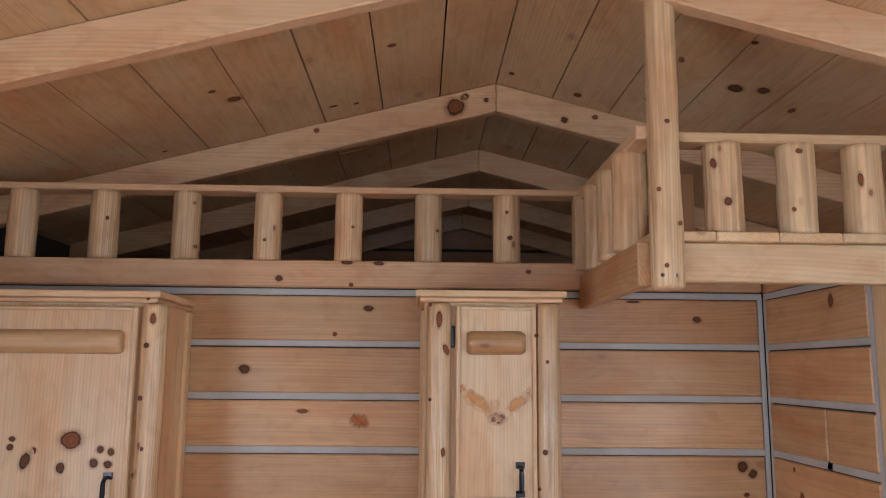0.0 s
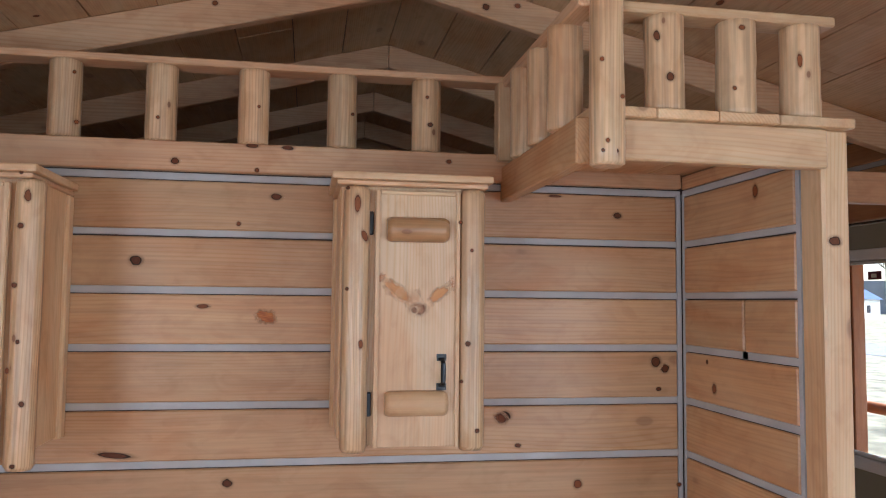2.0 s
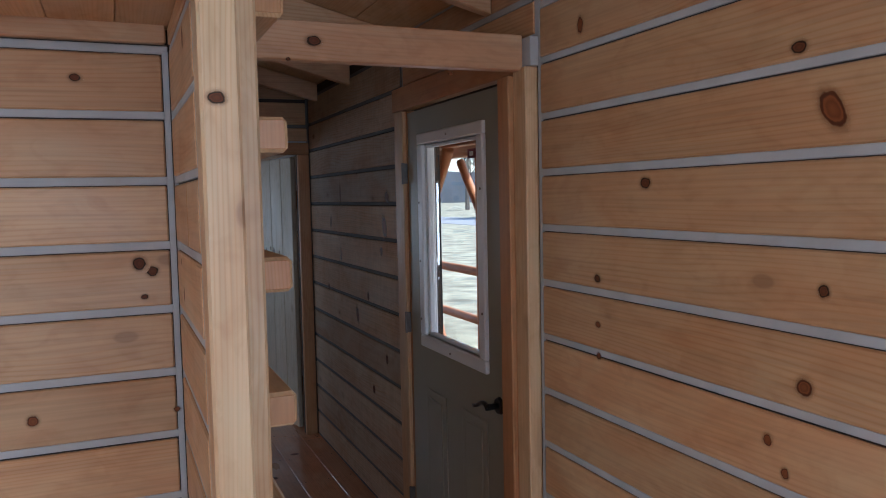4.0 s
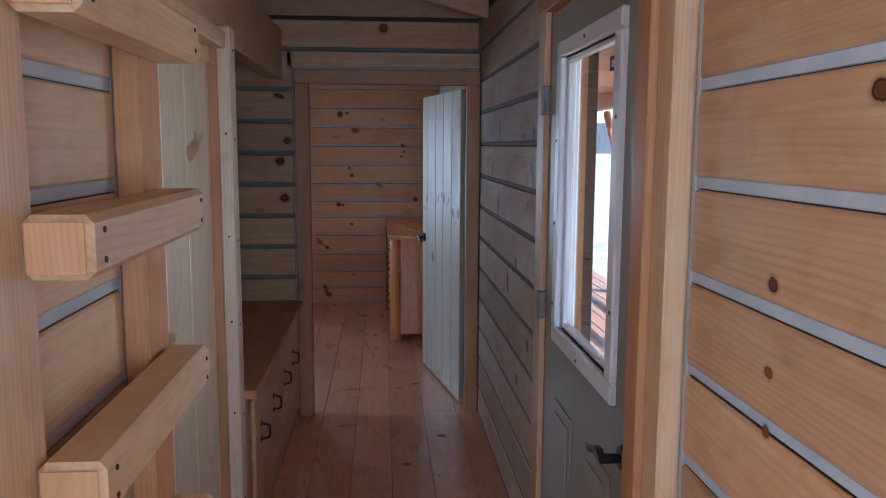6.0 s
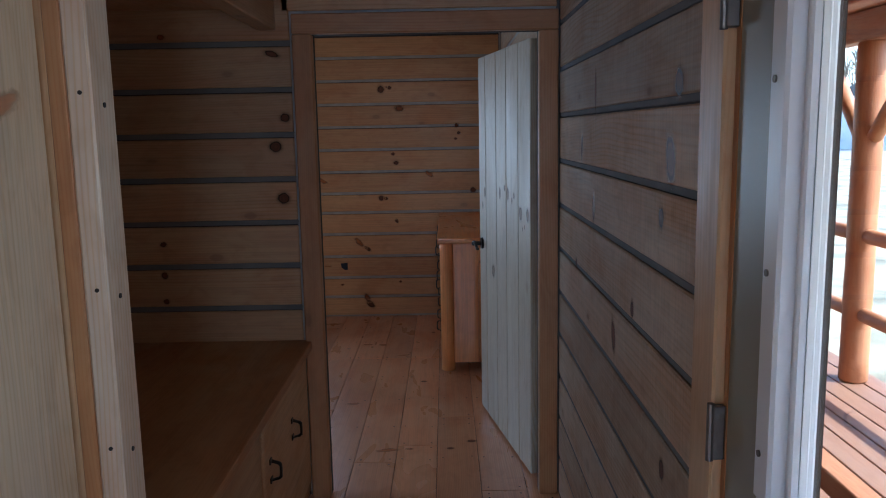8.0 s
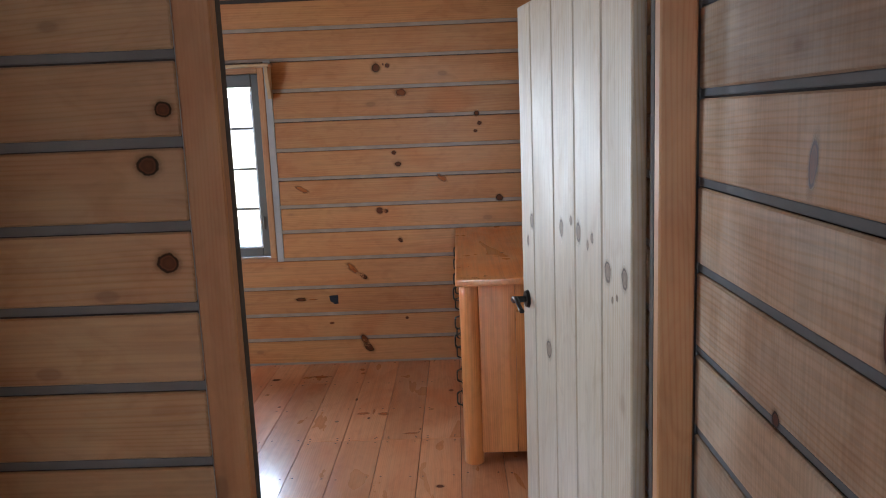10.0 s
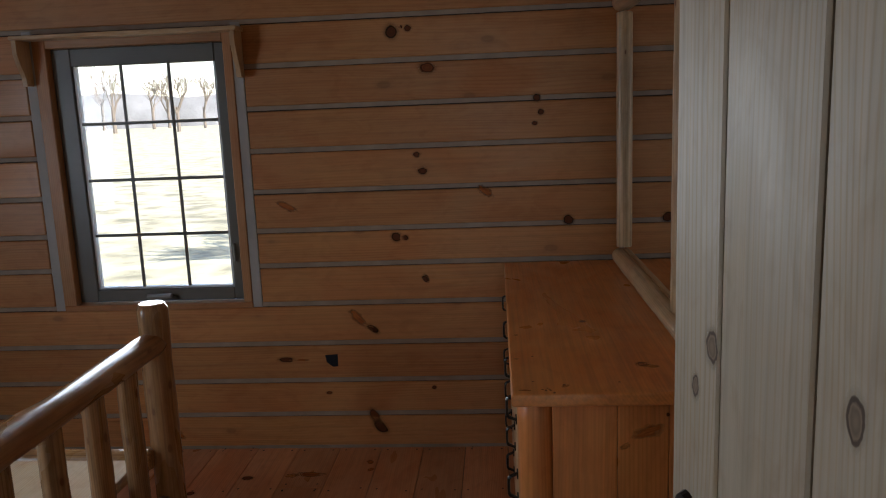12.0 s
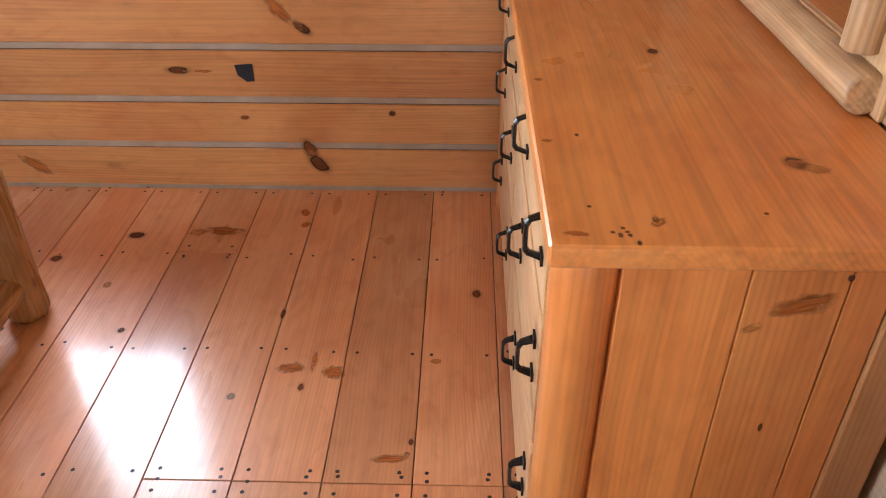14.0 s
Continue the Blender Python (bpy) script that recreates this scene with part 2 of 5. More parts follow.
def knot_mat(name, core, ring, halo, reach=0.45):
    """A knot: brown heart with faint rings, a dark rim, and a stain that thins out into the board."""
    m, N, L, b = nodes_of(name)
    tc, oi = N.new("ShaderNodeTexCoord"), N.new("ShaderNodeObjectInfo")
    nz = N.new("ShaderNodeTexNoise")
    nz.noise_dimensions = "4D"
    nz.inputs["Scale"].default_value, nz.inputs["Detail"].default_value = 1.7, 4
    seed = N.new("ShaderNodeMath")
    seed.operation = "MULTIPLY"
    seed.inputs[1].default_value = 60
    L.new(oi.outputs["Random"], seed.inputs[0])
    L.new(seed.outputs[0], nz.inputs["W"])
    L.new(tc.outputs["Object"], nz.inputs["Vector"])
    ln = N.new("ShaderNodeVectorMath")
    ln.operation = "LENGTH"
    L.new(tc.outputs["Object"], ln.inputs[0])
    wob = N.new("ShaderNodeMath")
    wob.operation = "MULTIPLY_ADD"
    L.new(nz.outputs[0], wob.inputs[0])
    wob.inputs[1].default_value = 0.42
    L.new(ln.outputs[1], wob.inputs[2])
    r = ramp(N, [(0.30, core), (0.50, tint(core, 0.75)), (0.60, tint(core, 1.1)), (0.66, ring), (0.735, ring), (0.80, halo)])
    L.new(wob.outputs[0], r.inputs[0])
    L.new(r.outputs[0], b.inputs["Base Color"])
    b.inputs["Roughness"].default_value, b.inputs["Specular IOR Level"].default_value = 0.5, 0.12
    a = ramp(N, [(0.0, (0.93, 0.93, 0.93)), (0.735, (0.93, 0.93, 0.93)), (0.79, (reach,) * 3), (1.0, (reach * 0.25,) * 3)])
    L.new(wob.outputs[0], a.inputs[0])
    edge = ramp(N, [(0.78, (1, 1, 1)), (0.99, (0, 0, 0))])
    L.new(ln.outputs[1], edge.inputs[0])
    both = N.new("ShaderNodeMath")
    both.operation = "MULTIPLY"
    L.new(a.outputs[0], both.inputs[0])
    L.new(edge.outputs[0], both.inputs[1])
    L.new(both.outputs[0], b.inputs["Alpha"])
    return m


def flare_mat(name, deep, soft, strength):
    """The cut of a long branch knot: streaks that run along it and fray out at its rim."""
    m, N, L, b = nodes_of(name)
    tc, oi = N.new("ShaderNodeTexCoord"), N.new("ShaderNodeObjectInfo")
    seed = N.new("ShaderNodeMath")
    seed.operation = "MULTIPLY"
    seed.inputs[1].default_value = 47
    L.new(oi.outputs["Random"], seed.inputs[0])

    def streak(scale, detail, size):
        mp, nz = N.new("ShaderNodeMapping"), N.new("ShaderNodeTexNoise")
        mp.inputs["Scale"].default_value = size
        L.new(tc.outputs["Object"], mp.inputs[0])
        nz.noise_dimensions = "4D"
        nz.inputs["Scale"].default_value, nz.inputs["Detail"].default_value = scale, detail
        L.new(seed.outputs[0], nz.inputs["W"])
        L.new(mp.outputs[0], nz.inputs["Vector"])
        return nz.outputs[0]

    fine, edge = streak(2.0, 4, (0.8, 5.0, 1.0)), streak(2.4, 4, (1.6, 1.0, 1.0))
    r = ramp(N, [(0.38, deep), (0.62, soft)])
    L.new(fine, r.inputs[0])
    L.new(r.outputs[0], b.inputs["Base Color"])
    b.inputs["Roughness"].default_value, b.inputs["Specular IOR Level"].default_value = 0.45, 0.15
    ln = N.new("ShaderNodeVectorMath")
    ln.operation = "LENGTH"
    L.new(tc.outputs["Object"], ln.inputs[0])
    wob = N.new("ShaderNodeMath")
    wob.operation = "MULTIPLY_ADD"
    L.new(edge, wob.inputs[0])
    wob.inputs[1].default_value = 0.75
    L.new(ln.outputs[1], wob.inputs[2])
    a = ramp(N, [(0.62, (strength,) * 3), (0.80, (strength * 0.62,) * 3), (0.98, (0, 0, 0))])
    L.new(wob.outputs[0], a.inputs[0])
    L.new(a.outputs[0], b.inputs["Alpha"])
    return m


glass, mirror = clear_glass(), mirror_mat()
knot = {
    "dark": knot_mat("dark_knot", (0.13, 0.038, 0.014), (0.032, 0.010, 0.005), (0.29, 0.10, 0.032)),
    "red": knot_mat("red_knot", (0.21, 0.060, 0.018), (0.085, 0.022, 0.008), (0.38, 0.14, 0.045), 0.5),
    "grey": knot_mat("grey_knot", (0.27, 0.19, 0.13), (0.11, 0.075, 0.055), (0.42, 0.32, 0.22), 0.35),
    "flare": flare_mat("branch_knot", (0.27, 0.060, 0.012), (0.52, 0.18, 0.040), 0.85),
    "stain": flare_mat("resin_stain", (0.46, 0.165, 0.04), (0.58, 0.27, 0.09), 0.75),
    "blue": flare_mat("blue_stain", (0.20, 0.20, 0.19), (0.34, 0.32, 0.28), 0.45),
}


# ---- mesh helpers ----
def mesh_from(bm, name, material):
    me = bpy.data.meshes.new(name)
    bm.to_mesh(me)
    bm.free()
    me.materials.append(material)
    return me


def part(name, bm, material, parent=None, label="", smooth=False):
    me = mesh_from(bm, name, material)
    if smooth:
        for p in me.polygons:
            p.use_smooth = len(p.vertices) == 4
    ob = new(name, me)
    if parent is not None:
        ob.parent = parent
    if label:
        ob["label"] = label
    return ob


def box(x0, x1, y0, y1, z0, z1, bevel=0.0, bm=None, seg=1):
    out = bm or bmesh.new()
    vs = bmesh.ops.create_cube(out, size=1.0)["verts"]
    bmesh.ops.scale(out, vec=(x1 - x0, y1 - y0, z1 - z0), verts=vs)
    bmesh.ops.translate(out, vec=((x0 + x1) / 2, (y0 + y1) / 2, (z0 + z1) / 2), verts=vs)
    if bevel:
        bmesh.ops.bevel(out, geom=list({e for v in vs for e in v.link_edges}), offset=bevel, segments=seg, affect="EDGES", profile=0.6)
    return out


def thing(name, label, category, loc=(0, 0, 0), rz=0.0, group="", kind=""):
    ob = new(name)
    ob.empty_display_size = 0.1
    ob.matrix_world = pose(*loc, 0, 0, rz)
    return tagged(ob, label, category, group, kind)


shared = {}


def piece(name, x0, x1, y0, y1, z0, z1, material, parent, bevel=0.003):
    """A board of its own, that shares its mesh with boards of the same size."""
    dims = tuple(round(v, 4) for v in (x1 - x0, y1 - y0, z1 - z0))
    key = (name, dims, material.name)
    if key not in shared:
        shared[key] = mesh_from(box(-dims[0] / 2, dims[0] / 2, -dims[1] / 2, dims[1] / 2, -dims[2] / 2, dims[2] / 2, bevel), name, material)
    ob = new(name, shared[key])
    ob.parent = parent
    ob.location = ((x0 + x1) / 2, (y0 + y1) / 2, (z0 + z1) / 2)
    return ob


def log(a, b, r, rnd, wob=0.06, seg=18, rings=14, chamfer=0.012, flat=False, taper=0.0):
    """A peeled log from a to b with a wavering skin and chamfered ends; flat: split, with a flat back."""
    a, b = Vector(a), Vector(b)
    d = b - a
    length = d.length
    turn = d.to_track_quat("Z", "Y").to_matrix()
    bm = bmesh.new()
    seed = Vector((rnd.uniform(0, 90), rnd.uniform(0, 90), rnd.uniform(0, 90)))
    levels = [0.0, chamfer] + [length * i / rings for i in range(1, rings)] + [length - chamfer, length]
    loops = []
    for z in levels:
        k = 0.82 if z in (0.0, length) else 1.0
        k *= 1 - taper * z / length
        loop = []
        for i in range(seg):
            t = 2 * math.pi * i / seg
            n = noise.noise(seed + Vector((math.cos(t) * 1.2, math.sin(t) * 1.2, z * 5.0)))
            n2 = noise.noise(seed * 1.7 + Vector((math.cos(t) * 3.0, math.sin(t) * 3.0, z * 16.0)))
            rr = r * k * (1 + wob * (n * 1.6 + n2 * 0.7))
            p = Vector((math.cos(t) * rr, math.sin(t) * rr, z))
            if flat and p.y > 0:
                p.y *= 0.08
            loop.append(bm.verts.new(a + turn @ p))
        loops.append(loop)
    for l0, l1 in zip(loops, loops[1:]):
        for i in range(seg):
            bm.faces.new((l0[i], l0[(i + 1) % seg], l1[(i + 1) % seg], l1[i]))
    bm.faces.new(loops[0][::-1])
    bm.faces.new(loops[-1])
    bmesh.ops.recalc_face_normals(bm, faces=bm.faces)
    return bm


def half_round(axis, a0, a1, c1, c2, r, facing, rnd, wob=0.04, depth=1.0):
    """A half log on a face. facing -y or -x; axis x, y or z; c1, c2 the other two centre coordinates in axis order."""
    bm = bmesh.new()
    seed = Vector((rnd.uniform(0, 50), 3.1, rnd.uniform(0, 50)))
    n, m = 12, 10
    loops = []
    levels = [a0, a0 + 0.012] + [a0 + (a1 - a0) * i / n for i in range(1, n)] + [a1 - 0.012, a1]
    for z in levels:
        k = 0.8 if z in (a0, a1) else 1.0
        loop = []
        for i in range(m + 1):
            t = math.pi * i / m
            rr = r * k * (1 + wob * 1.5 * noise.noise(seed + Vector((math.cos(t), math.sin(t), z * 6))))
            u, v = math.cos(t) * rr, math.sin(t) * rr * depth
            if axis == "z":
                co = (c1 + u, c2 - v, z) if facing == "-y" else (c1 - v, c2 + u, z)
            elif axis == "x":
                co = (z, c1 - v, c2 + u)
            else:
                co = (c1 - v, z, c2 + u)
            loop.append(bm.verts.new(co))
        loops.append(loop)
    for l0, l1 in zip(loops, loops[1:]):
        for i in range(m):
            bm.faces.new((l0[i], l0[i + 1], l1[i + 1], l1[i]))
        bm.faces.new((l0[m], l0[0], l1[0], l1[m]))
    bm.faces.new(loops[0])
    bm.faces.new(loops[-1])
    bmesh.ops.recalc_face_normals(bm, faces=bm.faces)
    return bm


knot_disc = {}


def knot_on(parent, at, normal, w, h, tone="dark", turn=0.0):
    """A thin stained knot inlaid in a board's face; w along, h up."""
    if tone == "red" and w >= 0.05 and w > 1.8 * h:
        tone, w, h = "flare", w * 1.25, h * 1.5
    elif tone in ("dark", "red"):
        w, h = w * 1.12, h * 1.12
    if tone not in knot_disc:
        bm = bmesh.new()
        bmesh.ops.create_circle(bm, cap_ends=True, radius=1.0, segments=18)
        knot_disc[tone] = mesh_from(bm, "knot", knot[tone])
    ob = new("knot", knot_disc[tone])
    ob.parent = parent
    z = Vector(normal).normalized()
    up = Vector((0, 0, 1)) if abs(z.z) < 0.9 else Vector((0, 1, 0))
    x = up.cross(z).normalized()
    y = z.cross(x)
    m = Matrix((x, y, z)).transposed().to_4x4()
    ob.matrix_basis = Matrix.Translation(Vector(at) + z * 0.0012) @ m @ Matrix.Rotation(radians(turn), 4, "Z") @ Matrix.Diagonal((w, h, 0.001, 1))
    ob.visible_shadow = False
    return ob


def wall_slab(name, axis, plane, depth, u0, u1, z0, top, openings, material, label):
    """The wall's body with openings through it. axis: the way it runs; plane to plane + depth is its thickness; top: a number or a function of u."""
    bm = bmesh.new()
    fn = top if callable(top) else (lambda u: top)
    cuts = sorted({u0, u1, *[o[0] for o in openings], *[o[1] for o in openings], *([RIDGE] if callable(top) and u0 < RIDGE < u1 else [])})
    for a, b in zip(cuts, cuts[1:]):
        spans, low = [], z0
        for o in sorted((o for o in openings if o[0] <= a and o[1] >= b), key=lambda o: o[2]):
            if o[2] > low:
                spans.append((low, o[2], o[2]))
            low = o[3]
        spans.append((low, fn(a), fn(b)))
        for lo, ta, tb in spans:
            quad = [(a, lo), (b, lo), (b, tb), (a, ta)]
            front = [bm.verts.new((u, plane, z) if axis == "x" else (plane, u, z)) for u, z in quad]
            back = [bm.verts.new((u, plane + depth, z) if axis == "x" else (plane + depth, u, z)) for u, z in quad]
            bm.faces.new(front)
            bm.faces.new(back[::-1])
            for i in range(4):
                bm.faces.new((front[i], back[i], back[(i + 1) % 4], front[(i + 1) % 4]))
    bmesh.ops.recalc_face_normals(bm, faces=bm.faces)
    ob = part(name, bm, material)
    return tagged(ob, label, "wall", kind="structure")


def gable_board(name, parent, u0, u1, z0, z1, y0, y1, material):
    """A board under the roof slope, its ends cut along the slope."""
    low, top = (RIDGE_Z - 0.006 - z0) / SLOPE, (RIDGE_Z - 0.006 - z1) / SLOPE
    if low < 0.1:
        return
    outline = [(max(u0, RIDGE - low), z0), (min(u1, RIDGE + low), z0)]
    if RIDGE + low > u1:
        outline.append((u1, min(z1, roof_z(u1) - 0.006)))
    outline += [(min(u1, RIDGE + top), z1), (max(u0, RIDGE - top), z1)] if top > 0 else [(RIDGE, RIDGE_Z - 0.006)]
    if RIDGE - low < u0:
        outline.append((u0, min(z1, roof_z(u0) - 0.006)))
    ring = [p for i, p in enumerate(outline) if math.dist(p, outline[i - 1]) > 0.002]
    bm = bmesh.new()
    front, back = [bm.verts.new((u, y1, z)) for u, z in ring], [bm.verts.new((u, y0, z)) for u, z in ring]
    bm.faces.new(front)
    bm.faces.new(back[::-1])
    for i in range(len(ring)):
        bm.faces.new((front[i - 1], back[i - 1], back[i], front[i]))
    bmesh.ops.recalc_face_normals(bm, faces=bm.faces)
    part(name, bm, material, parent)


def boards_on(parent, axis, plane, side, u0, u1, joints, material, openings=(), gap=0.024, proud=0.012, gable=False, seams=(), name="board", inset=0.018, strip=None):
    """Horizontal boards between the joints, on the face of a wall, cut at openings. side: -1 if the face looks to the lower coordinate."""
    edges = sorted(joints)
    strip = strip or chink
    for e0, e1 in ((u0, u0 + inset - 0.0025), (u1 - inset + 0.0025, u1)):
        c0, c1 = sorted((plane, plane + side * (proud - 0.002)))
        z0, z1 = edges[0], edges[-1] if not gable else min(edges[-1], roof_z(e0) - 0.02)
        if axis == "x":
            piece("corner_chinking", e0, e1, c0, c1, z0, z1, strip, parent, 0.001)
        else:
            piece("corner_chinking", c0, c1, e0, e1, z0, z1, strip, parent, 0.001)
    if not gable and not openings:
        t0, t1 = sorted((plane, plane + side * (proud - 0.004)))
        if axis == "x":
            piece("chinking", u0, u1, t0, t1, edges[-1] - gap / 2 + 0.003, edges[-1] + gap / 2, strip, parent, 0.002)
        else:
            piece("chinking", t0, t1, u0, u1, edges[-1] - gap / 2 + 0.003, edges[-1] + gap / 2, strip, parent, 0.002)
    for lo, hi in zip(edges, edges[1:]):
        z0, z1 = lo + gap / 2, hi - gap / 2
        spans = [(u0 + inset, u1 - inset)]
        if gable and roof_z(u0) < z1 or gable and roof_z(u1) < z1:
            gable_board(name, parent, u0 + inset, u1 - inset, z0, z1, plane, plane + side * proud, material)
            continue
        for o in openings:
            if o[2] < z1 - 0.02 and o[3] > z0 + 0.02:
                nxt = []
                for a, b in spans:
                    if o[0] > a and o[0] < b:
                        nxt.append((a, min(b, o[0])))
                    if o[1] < b and o[1] > a:
                        nxt.append((max(a, o[1]), b))
                    if o[1] <= a or o[0] >= b:
                        nxt.append((a, b))
                spans = nxt
        for s in seams:
            if s[1] < z1 and s[2] > z0:
                spans = [q for a, b in spans for q in (((a, s[0] - 0.003), (s[0] + 0.003, b)) if a < s[0] < b else ((a, b),))]
        for a, b in spans:
            if b - a < 0.03:
                continue
            p0, p1 = sorted((plane, plane + side * proud))
            c1 = plane + side * (proud - 0.004)
            q0, q1 = sorted((plane, c1))
            jig = 0.0025 if (round(a * 37 + lo * 91) % 3) else 0.0045
            if axis == "x":
                piece("chinking", a - inset, b + inset, q0, q1, lo - gap / 2 + jig, lo + gap / 2 + 0.0004, strip, parent, 0.002)
            else:
                piece("chinking", q0, q1, a - inset, b + inset, lo - gap / 2 + jig, lo + gap / 2 + 0.0004, strip, parent, 0.002)
            if axis == "x":
                piece(name, a, b, p0, p1, z0, z1, material, parent, 0.004)
            else:
                piece(name, p0, p1, a, b, z0, z1, material, parent, 0.004)


def courses(top, pitch, n):
    return [top - pitch * i for i in range(n)]

# ---- structure: walls ----
P = 0.012
kitchen_joints = courses(2.02, 0.1695, 13)[:-1] + [2.02 - 0.1695 * 12, 0.0]
wall_kitchen = wall_slab("wall_kitchen", "x", KITCHEN + P, 0.085, WEST, NOOK + 0.02, 0, 2.075, [], wall_core, "varnished pine board wall with grey chinked joints")
boards_on(wall_kitchen, "x", KITCHEN + P, -1, WEST, NOOK, kitchen_joints, pine["x"])
wall_nook = wall_slab("wall_nook", "y", NOOK + P, 0.05, 2.235, KITCHEN + 0.085, 0, 2.078, [], wall_core, "short pine board wall with grey chinked joints beside a post")
boards_on(wall_nook, "y", NOOK + P, -1, 2.24, KITCHEN, kitchen_joints, pine["y"], seams=[(2.50, 1.53, 1.66)])
piece("board", NOOK, NOOK + P, 2.26, KITCHEN - 0.002, 2.034, 2.078, pine["y"], wall_nook)
boards_on(wall_nook, "y", NOOK + P + 0.05, 1, 2.31, 2.86, kitchen_joints, pale["y"])

DOOR = (3.05, 3.97, 0.0, 2.005)
EWIN = (6.55, 7.12, 0.90, 1.64)
east_joints = [2.37, 2.212] + courses(2.04, 0.1737, 12) + [0.0]
wall_entry = wall_slab("wall_entry", "y", EAST + P, 0.12, SOUTH, BACK + 0.1, 0, roof_z(EAST) + 0.02, [DOOR, EWIN, (-0.95, 0.55, 0.85, 1.95)], wall_core, "long pine board wall with grey chinking and the entry door")
boards_on(wall_entry, "y", EAST + P, -1, SOUTH, 2.855, east_joints, pine["y"], openings=[(-1.0, 0.6, 0.8, 2.0)], seams=[(1.50, 2.21, 2.36)])
hall_joints = [2.30, 2.125] + courses(1.95, 0.1785, 11) + [0.0]
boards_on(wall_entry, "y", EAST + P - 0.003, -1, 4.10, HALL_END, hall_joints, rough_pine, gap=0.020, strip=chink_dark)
boards_on(wall_entry, "y", EAST + P, -1, 2.855, 4.10, [2.37, 2.245, 2.12], pine["y"])
bed_joints = [2.31, 2.135, 1.952, 1.765, 1.582, 1.398, 1.216, 1.04, 0.880, 0.70, 0.512, 0.333, 0.168, 0.0]
boards_on(wall_entry, "y", EAST + P, -1, HALL_END + 0.1, BACK, bed_joints, rough_pine, openings=[(EWIN[0] - 0.06, EWIN[1] + 0.06, EWIN[2] - 0.06, EWIN[3] + 0.06)])

OPEN = (1.80, 2.69, 0.0, 1.925)
wall_hall = wall_slab("wall_hall", "x", HALL_END + P, 0.03, WEST, EAST + P, 0, roof_z, [OPEN], wall_core, "pine board partition wall with the bedroom doorway")
end_joints = [2.82, 2.64, 2.455, 2.285, 2.115, 1.895] + courses(1.715, 0.1775, 9) + [0.117, 0.0]
case = (OPEN[0] - 0.08, OPEN[1] + 0.08, 0, OPEN[3] + 0.08)
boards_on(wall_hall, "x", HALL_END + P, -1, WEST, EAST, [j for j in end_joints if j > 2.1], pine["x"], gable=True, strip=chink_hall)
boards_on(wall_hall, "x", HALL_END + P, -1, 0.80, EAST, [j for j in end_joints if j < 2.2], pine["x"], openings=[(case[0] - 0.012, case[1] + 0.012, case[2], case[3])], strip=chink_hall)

for a, b in ((case[0] - 0.0115, case[0] - 0.0005), (case[1] + 0.0005, case[1] + 0.0095)):
    piece("corner_chinking", a, b, HALL_END + 0.004, HALL_END + P, 0, case[3], chink, wall_hall, 0.001)
piece("chinking", 1.70, 2.764, HALL_END + 0.004, HALL_END + P, 2.0045, 2.0175, chink, wall_hall, 0.001)
piece("board", 1.68, 2.764, HALL_END, HALL_END + P, 2.018, 2.103, pine["x"], wall_hall)
WIN = (0.22, 1.09, 0.69, 1.93)
wall_back = wall_slab("wall_bedroom", "x", BACK + P, 0.12, WEST - 0.12, EAST + P + 0.12, 0, roof_z, [WIN], wall_core, "bedroom pine board wall with grey chinking and a window")
boards_on(wall_back, "x", BACK + P, -1, WEST, EAST, [2.80, 2.64, 2.48] + bed_joints, bed_pine["x"], openings=[(WIN[0] - 0.062, WIN[1] + 0.056, WIN[2] - 0.004, WIN[3] + 0.03)], gable=True, strip=chink_tan)

LWIN = (-0.95, 0.55, 0.85, 1.95)
WWIN, BWIN, SWIN = (-0.75, 0.75, 0.8, 1.9), (6.25, 7.25, 0.85, 1.85), (0.4, 2.4, 0.8, 2.1)
wall_west = wall_slab("wall_west", "y", WEST - P, -0.12, SOUTH - 0.12, BACK + 0.1, 0, roof_z(WEST) + 0.02, [WWIN, BWIN], wall_core, "pine board side wall with grey chinking")
boards_on(wall_west, "y", WEST - P, 1, SOUTH, KITCHEN, east_joints, pine["y"], openings=[(WWIN[0] - 0.05, WWIN[1] + 0.05, WWIN[2] - 0.05, WWIN[3] + 0.05)])
boards_on(wall_west, "y", WEST - P, 1, HALL_END + 0.1, BACK, bed_joints, bed_pine["y"], openings=[(BWIN[0] - 0.05, BWIN[1] + 0.05, BWIN[2] - 0.05, BWIN[3] + 0.05)])
wall_south = wall_slab("wall_south", "x", SOUTH - P, -0.12, WEST - 0.12, EAST + P + 0.12, 0, roof_z, [SWIN], wall_core, "pine board gable wall with grey chinking")
boards_on(wall_south, "x", SOUTH - P, 1, WEST, EAST, [2.8, 2.62, 2.48] + east_joints, pine["x"], openings=[(SWIN[0] - 0.05, SWIN[1] + 0.05, SWIN[2] - 0.05, SWIN[3] + 0.05)], gable=True)

# closet block under the loft, with the alcove beside it
CL0, CL1 = 3.33, 4.172
wall_closet = wall_slab("wall_closet", "y", 1.56, 0.075, KITCHEN + 0.097, 4.262, 0, 2.02, [(CL0, CL1, 0, 1.86)], pale["z"], "pale pine partition with the closet door")
alcove = box(0.72, 0.80, 4.185, HALL_END + 0.01, 0, 2.02)
box(0.80, 1.56, 4.185, 4.262, 0, 2.02, bm=alcove)
tagged(part("wall_alcove", alcove, pine["z"]), "dark pine alcove walls under the loft", "wall", kind="structure")

# floor: subfloor and planks of random lengths
sub = part("floor", box(WEST - 0.05, EAST + 0.05, SOUTH - 0.05, BACK + 0.05, -0.16, -0.022), dark_gap)
tagged(sub, "varnished reddish pine plank floor with dark nail heads", "floor", kind="structure")
rnd = random.Random(5)
nails = bmesh.new()


